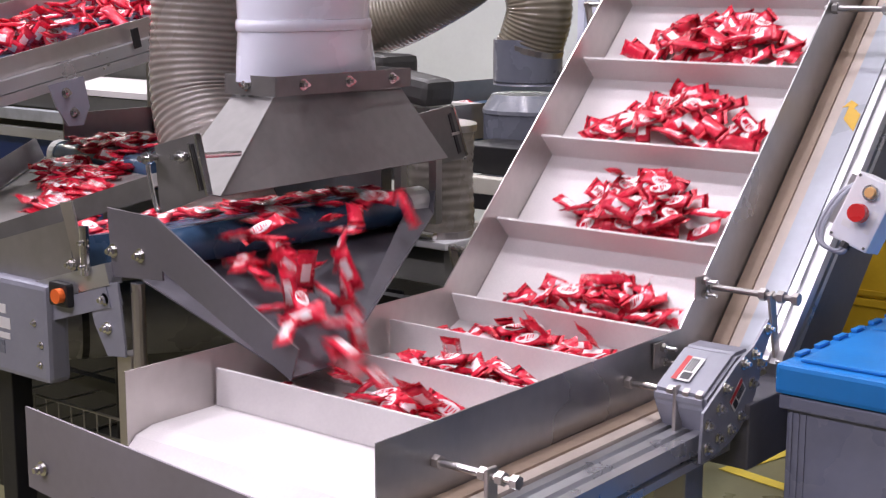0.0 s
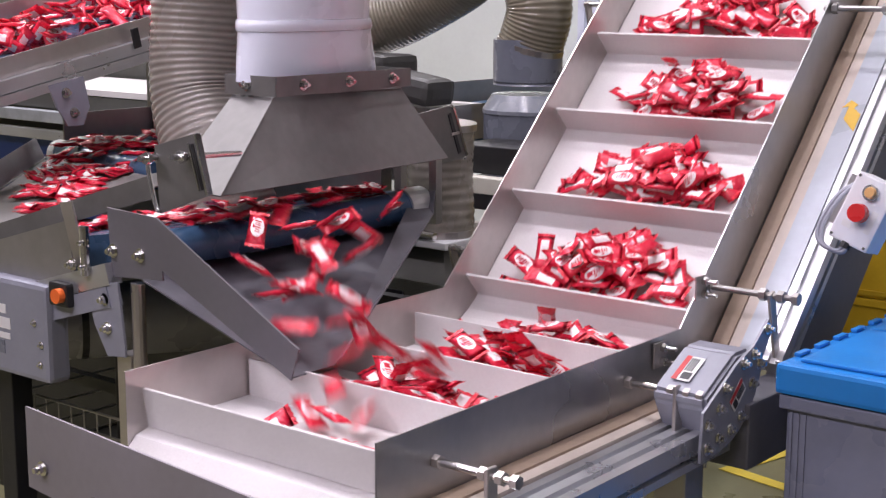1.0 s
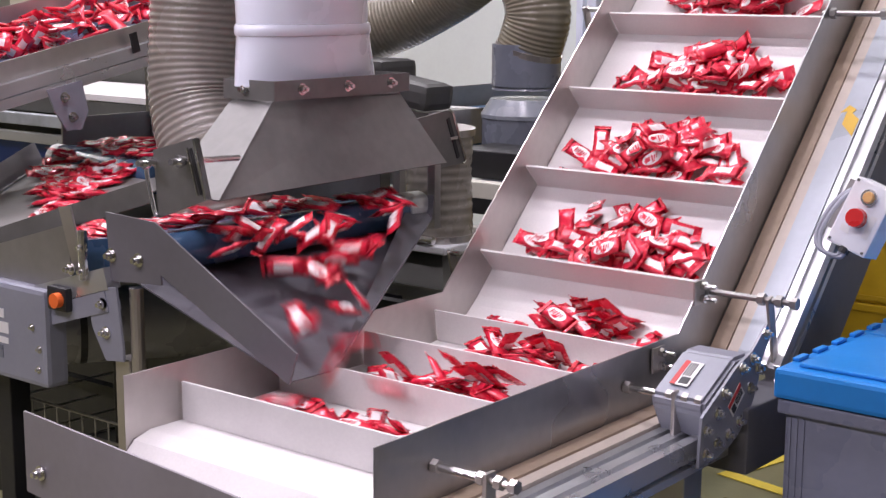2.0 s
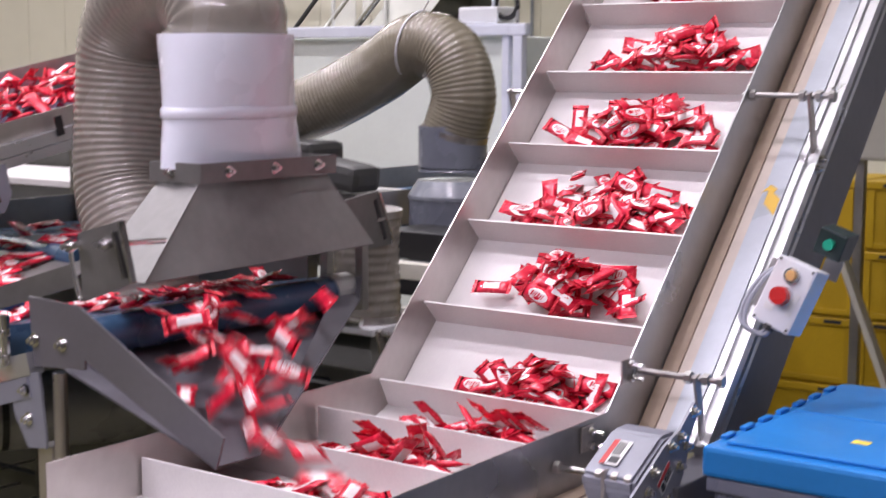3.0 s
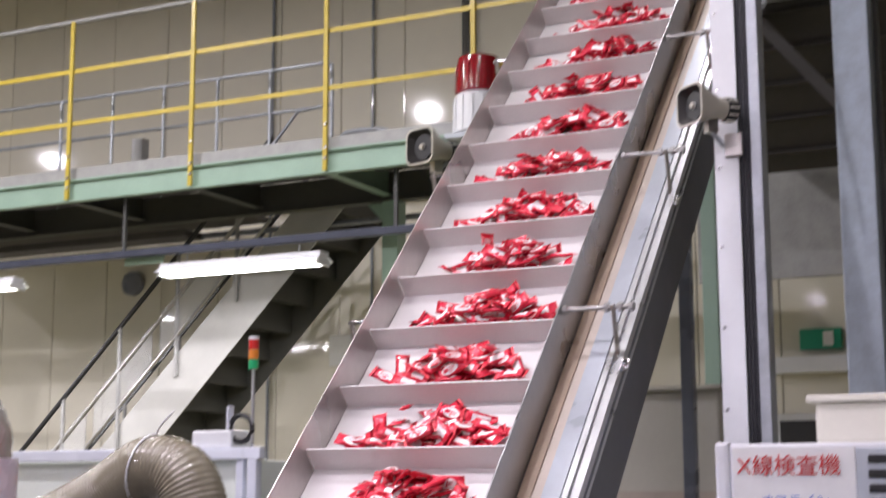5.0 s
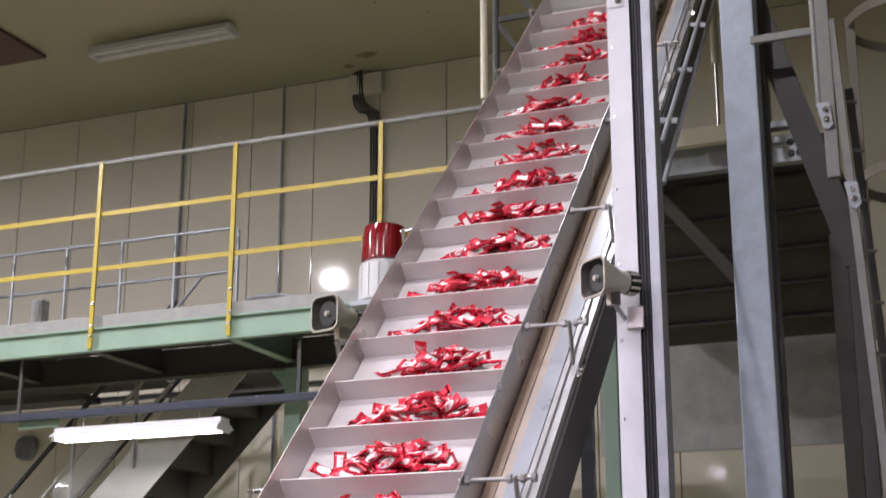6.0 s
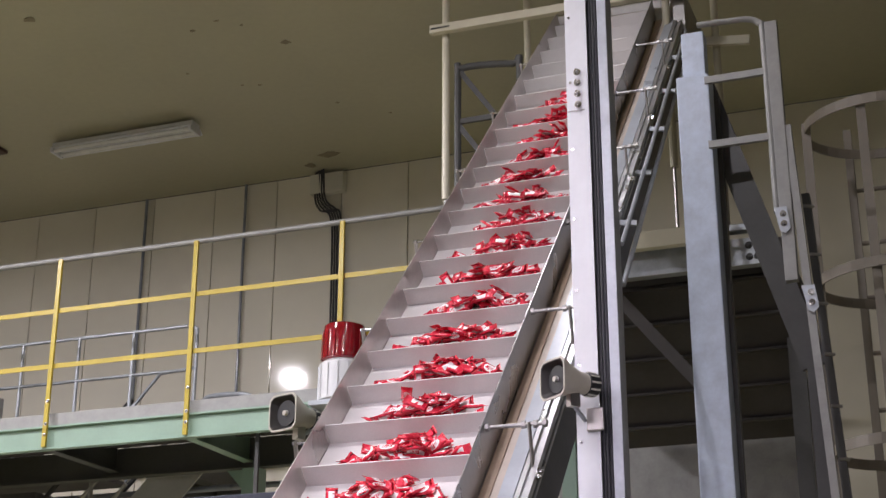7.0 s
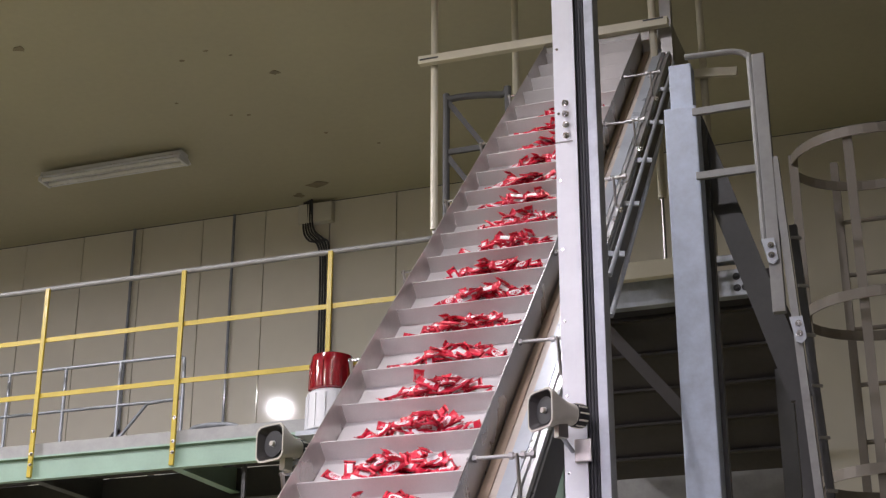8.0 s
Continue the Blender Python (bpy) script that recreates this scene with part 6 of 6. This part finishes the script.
    part("cover", box((-2.42, 9.95, 2.29), (-0.4, 10.095, 2.40), None, 0.004), WHITE_PAINT, d)
    b = thing("service_window", "dark service window with a white frame in the back wall", "window", (-2.2, 10.05, 1.8))
    part("frame", box((-2.42, 10.05, 1.4), (-1.9, 10.095, 2.02), None, 0.004), WHITE_PAINT, b)
    part("glass", box((-2.37, 10.04, 1.45), (-1.95, 10.049, 1.97)), BLACK, b)


sign_stand()


def wall_vent():
    """Round cover on the back wall above the stair."""
    x, z = -7.925, 3.279
    t = thing("wall_vent", "grey round ventilation cover on the cream wall", "vent", (x, 10.09, z))
    part("cover", rod((x, 10.09, z), (x, 10.05, z), 0.105, None, 28), GREY_PAINT, t)
    for k in range(-3, 4):
        part("slat", box((x - 0.08, 10.044, z + 0.024 * k - 0.006), (x + 0.08, 10.0495, z + 0.024 * k + 0.006)), PVC, t)


wall_vent()


# ---------------------------------------------------------------- wrapped bars
RNG = random.Random(7)


def bar_mesh(kind, seed):
    """A pillow-wrapped bar with crimped, notched ends; the print lies on the faces of the foil."""
    rng = random.Random(seed)
    L, Wd, T = 0.071, 0.035, 0.0105
    me = bpy.data.meshes.new("wrapped_bar")
    b = bmesh.new()
    nx, ny = 9, 5
    bend = rng.uniform(-0.05, 0.05)
    grid = {}
    for side in (1, -1):
        for i in range(nx):
            for j in range(ny):
                u, v = i / (nx - 1) * 2 - 1, j / (ny - 1) * 2 - 1
                z = side * T / 2 * (1 - abs(u) ** 5) ** 0.5 * (1 - abs(v) ** 4) ** 0.5
                edge = abs(v) == 1 or abs(u) == 1
                if not edge:
                    z += rng.uniform(-0.0015, 0.0015)
                if edge and side == -1:
                    grid[side, i, j] = grid[1, i, j]
                    continue
                grid[side, i, j] = b.verts.new((u * L / 2, v * Wd / 2 * (1 - 0.06 * (1 - u * u)), z + bend * (u * L / 2) ** 2 * 8))
    for side in (1, -1):
        for i in range(nx - 1):
            for j in range(ny - 1):
                q = [grid[side, i, j], grid[side, i + 1, j], grid[side, i + 1, j + 1], grid[side, i, j + 1]]
                f = b.faces.new(q if side == 1 else q[::-1])
                f.smooth = True
                u, v = (i + 0.5) / (nx - 1) * 2 - 1, (j + 0.5) / (ny - 1) * 2 - 1
                if side == -1 and 2 <= i <= 5 and 1 <= j <= 2:
                    f.material_index = 1
                if side == 1 and kind == "plain" and 2 <= i <= 6 and 1 <= j <= 2:
                    f.material_index = 1
    for e in (-1, 1):
        i = 0 if e < 0 else nx - 1
        x1 = e * (L / 2 + 0.0075)
        zb = bend * (L / 2) ** 2 * 8
        n = 8
        tip = [b.verts.new((x1 - e * 0.0015 * (k % 2), (k / n * 2 - 1) * Wd / 2 * 1.03, zb + rng.uniform(-0.0015, 0.0015))) for k in range(n + 1)]
        root = [grid[1, i, j] for j in range(ny)]
        for k in range(n):
            r0, r1 = root[k // 2], root[(k + 1) // 2]
            f = b.faces.new((r0, tip[k], tip[k + 1], r1) if r0 is not r1 else (r0, tip[k], tip[k + 1]))
            f.material_index = 2
    if kind == "logo":
        # white oval with red strokes, laid just over the foil
        zt = T / 2 * 0.97 + 0.0012
        rim = [b.verts.new((0.0225 * math.cos(a), 0.0122 * math.sin(a), zt - 0.0016 * abs(math.sin(a)) ** 3)) for a in [2 * math.pi * k / 20 for k in range(20)]]
        inn = [b.verts.new((0.0207 * math.cos(a), 0.0106 * math.sin(a), zt + 0.0002 - 0.001 * abs(math.sin(a)) ** 3)) for a in [2 * math.pi * k / 20 for k in range(20)]]
        for k in range(20):
            f = b.faces.new((rim[k], rim[(k + 1) % 20], inn[(k + 1) % 20], inn[k]))
            f.material_index = 1
        b.faces.new(inn).material_index = 1
        for x, w, h in ((-0.0140, 0.0030, 0.0058), (-0.0092, 0.0016, 0.0038), (-0.0052, 0.0022, 0.0048), (0.0008, 0.0030, 0.0058), (0.0062, 0.0022, 0.0042), (0.0110, 0.0018, 0.0048)):
            q = [b.verts.new((x + sx * w / 2 + sy * 0.0012, sy * h, zt + 0.0009)) for sx, sy in ((-1, -1), (1, -1), (1, 1), (-1, 1))]
            b.faces.new(q).material_index = 0
    bmesh.ops.recalc_face_normals(b, faces=b.faces)
    b.to_mesh(me)
    b.free()
    for m in (RED, WHITE_PRINT, RED_SEAL):
        me.materials.append(m)
    return me


BARS = [bar_mesh("logo", 1), bar_mesh("plain", 2), bar_mesh("logo", 3), bar_mesh("plain", 4), bar_mesh("logo", 5), bar_mesh("red", 6)]


def heap(n, rng):
    """Local poses of n bars heaped behind a cleat: x across, y up the belt, z off the belt."""
    out = []
    cx = 0.28 + rng.uniform(-0.03, 0.03)
    wide = rng.uniform(0.074, 0.094)
    for k in range(n):
        x = min(0.43, max(0.08, rng.gauss(cx, wide)))
        side = max(0.0, 1 - abs(x - cx) / 0.25)
        rz = rng.choice((rng.uniform(-35, 35), rng.uniform(0, 180))) + rng.choice((0, 180))
        reach = 0.040 * abs(math.sin(radians(rz))) + 0.019 * abs(math.cos(radians(rz)))
        f = rng.random() ** 1.1
        y = reach + 0.002 + f * max(0.0, 0.035 + 0.15 * side ** 0.8 - reach)
        lay = k / n
        z = 0.009 + 0.102 * max(0.0, 1 - y / 0.215) * (0.15 + 0.85 * side) * (0.08 + 0.92 * lay)
        m = pose(x, y, z, rng.gauss(6, 20), rng.gauss(0, 16), rz)
        if rng.random() < 0.3:
            m = m @ Matrix.Rotation(math.pi, 4, "X")
        out.append(m)
    # bars that stick up out of the heap
    for _ in range(rng.choice((2, 3, 4, 5))):
        out.append(pose(cx + rng.uniform(-0.09, 0.09), rng.uniform(0.06, 0.15), 0.065, rng.uniform(-30, 30), rng.uniform(20, 52), rng.uniform(50, 130)))
    # and now and then a stray at the side
    if rng.random() < 0.3:
        out.append(pose(0.07, 0.025, 0.01, 8, 0, rng.uniform(-15, 15)))
    return out


def flight_pose(d):
    y, z, a = track(d)
    return Matrix.Translation((XL + 0.0015 + SKEW * y, y, z)) @ Matrix.Rotation(a, 4, "X")


piles, falling = [], []


def build_piles():
    for k in range(-6, 11):
        rng = random.Random(100 + k)
        full = k >= -5
        n = rng.randint(54, 64) if full else 24
        d0 = PHASE + k * PITCH
        t = thing("bar_pile", "loose pile of red foil-wrapped chocolate bars on the white belt", "candy pile", (0, 0, 0), "piles of bars on the belt")
        t.matrix_basis = flight_pose(d0)
        for i, m in enumerate(heap(n, rng)):
            ob = new("wrapped_bar", BARS[rng.randrange(6)])
            ob.parent = t
            ob.matrix_basis = m
        piles.append((k, t))


build_piles()


def belt_time(k, y):
    """When cleat k passes the place y of the flat run."""
    return (y - Y0 - (PHASE + k * PITCH)) / SPEED


def pan_z(x, y):
    return 1.05 + 0.14 * (y - 2.1) + 0.04 * (x + 2.8)


def feed_place(u, lane, rng):
    """Where a bar is, u seconds before it leaves the blue roller; lane 0..1 across the feed belt."""
    y = NEAR_Y + 0.10 + lane * 0.58
    low = 1.76 + 0.20 * lane
    s = 0.46 * u
    if s < 0.46:
        x = -2.02 - s
        f = min(1.0, max(0.0, (s - 0.2) / 0.24))
        return Vector((x, y + (low - y) * f, 1.071 + 0.166 * (x + 2.03))), 0
    s -= 0.46
    x2 = -3.0 + ((lane * 7.31) % 1.0) * 0.34
    if s < 0.50:
        f = s / 0.50
        p = Vector((-2.52, low, 0)).lerp(Vector((x2, 2.15, 0)), f)
        p.x -= 0.06 * math.sin(math.pi * f)
        p.z = pan_z(p.x, p.y) + 0.012
        return p, 0
    if s < 0.60:
        f = (s - 0.50) / 0.10
        return Vector((x2, 2.15 + 0.06 * f, pan_z(x2, 2.15) + 0.012 + (1.106 - pan_z(x2, 2.15) - 0.012) * f)), 1
    return Vector((x2, 2.21 + (s - 0.60), 1.106)), 0


def build_falling():
    """Bars that run along the feed belt, tumble down the funnel and ride off in a pocket."""
    for k in range(-6, -15, -1):
        rng = random.Random(500 + k)
        locs = heap(42, rng)
        ta, tb = belt_time(k, 1.41), belt_time(k, 1.70)
        for i, m in enumerate(locs):
            tl = ta + (tb - ta) * (i + rng.random()) / len(locs)
            if tl < 0.02 or tl > 8.6 or (tl > 5.4 and i % 4):
                continue
            ob = tagged(new("wrapped_bar", BARS[rng.randrange(6)]), "red foil-wrapped chocolate bar with white print", "candy bar", "bars being fed")
            falling.append((ob, k, m, tl, rng.random(), rng.randrange(10 ** 6)))


build_falling()


def bar_rows(k, m, tl, lane, seed):
    rng = random.Random(seed)
    drop = 0.62 + rng.uniform(-0.08, 0.1)
    t0 = tl - drop                       # leaves the roller
    land = flight_pose(PHASE + k * PITCH + SPEED * tl) @ m
    spin = [rng.uniform(-35, 35), rng.uniform(-60, 60), rng.uniform(-30, 30)]
    rest = Euler((radians(rng.gauss(0, 14)), radians(rng.gauss(0, 10)), radians(rng.uniform(0, 360)))).to_quaternion()
    lq = land.to_quaternion()
    P0, _ = feed_place(0, lane, rng)
    A = P0 + Vector((0.10, -0.01, -0.015))
    B = Vector((-1.76 + rng.uniform(-0.05, 0.04), NEAR_Y + 0.045 + 0.22 * lane, 0.935 + rng.uniform(0, 0.03)))
    path = []
    for f in (0.0, 0.2, 0.4, 0.6, 0.8, 1.0):
        if f <= 0.2:
            p = P0.lerp(A, f / 0.2)
        elif f <= 0.7:
            g = (f - 0.2) / 0.5
            p = A.lerp(B, g ** 1.15)
            p.z += 0.03 * math.sin(math.pi * g) * rng.uniform(0.3, 1.4)
        else:
            g = (f - 0.7) / 0.3
            p = B.lerp(land.translation, g)
            p.z += 0.025 * math.sin(math.pi * g)
        q = rest.slerp(lq, max(0, (f - 0.1) / 0.9))
        wob = math.sin(math.pi * f)
        q = Euler([radians(s * wob) for s in spin]).to_quaternion() @ q
        path.append((t0 + drop * f, Matrix.Translation(p) @ q.to_matrix().to_4x4()))
    rows = []
    t = 0.0
    times = sorted(set([0.0, 8.0] + [round(0.25 * j, 3) for j in range(33)]))
    for t in times:
        if t < t0 - 0.04:
            p, air = feed_place(t0 - t, lane, rng)
            rows.append((t, Matrix.Translation(p) @ rest.to_matrix().to_4x4()))
        elif t > tl + 0.04:
            rows.append((t, flight_pose(PHASE + k * PITCH + SPEED * t) @ m))
    rows += [(t, p) for t, p in path if 0 <= t <= 8]
    # at the clip's ends, hold to the path
    for e in (0.0, 8.0):
        if not any(abs(t - e) < 0.02 for t, _ in rows):
            near = min(path, key=lambda r: abs(r[0] - e))
            nxt = [r for r in path if r[0] > e] if e == 0 else []
            prv = [r for r in path if r[0] <= e]
            if prv and nxt:
                f = (e - prv[-1][0]) / (nxt[0][0] - prv[-1][0])
                a, b = prv[-1][1], nxt[0][1]
                rows.append((e, Matrix.Translation(a.translation.lerp(b.translation, f)) @ a.to_quaternion().slerp(b.to_quaternion(), f).to_matrix().to_4x4()))
            else:
                rows.append((e, near[1]))
    rows.sort(key=lambda r: r[0])
    out = []
    for t, p in rows:
        if out and frame(t) <= frame(out[-1][0]):
            continue
        out.append((t, p))
    return out


def bed_of_bars():
    """Bars lying thick in the rising trough."""
    rng = random.Random(77)
    t = thing("bar_bed", "thick bed of red wrapped chocolate bars in the rising trough", "candy pile", (-2.95, 1.9, 1.3))
    for k in range(230):
        y = rng.uniform(1.25, 2.7)
        x = rng.uniform(-3.12, -2.79)
        z = 1.18 + (y - 1.2) * 0.2 + 0.008 + rng.random() * 0.045
        ob = new("wrapped_bar", BARS[rng.randrange(6)])
        ob.parent = t
        ob.matrix_parent_inverse = Matrix.Translation((2.95, -1.9, -1.3))
        ob.matrix_basis = pose(x, y, z, rng.gauss(11, 22), rng.gauss(0, 22), rng.uniform(0, 360))


bed_of_bars()


# ---------------------------------------------------------------- what moves
def motions():
    ts = [0.25 * k for k in range(33)]
    for k, ob in flights:
        walk(ob, [(t, flight_pose(PHASE + k * PITCH + SPEED * t)) for t in ts])
    for k, ob in piles:
        walk(ob, [(t, flight_pose(PHASE + k * PITCH + SPEED * t)) for t in ts])
    for ob, k, m, tl, lane, seed in falling:
        walk(ob, bar_rows(k, m, tl, lane, seed))


motions()
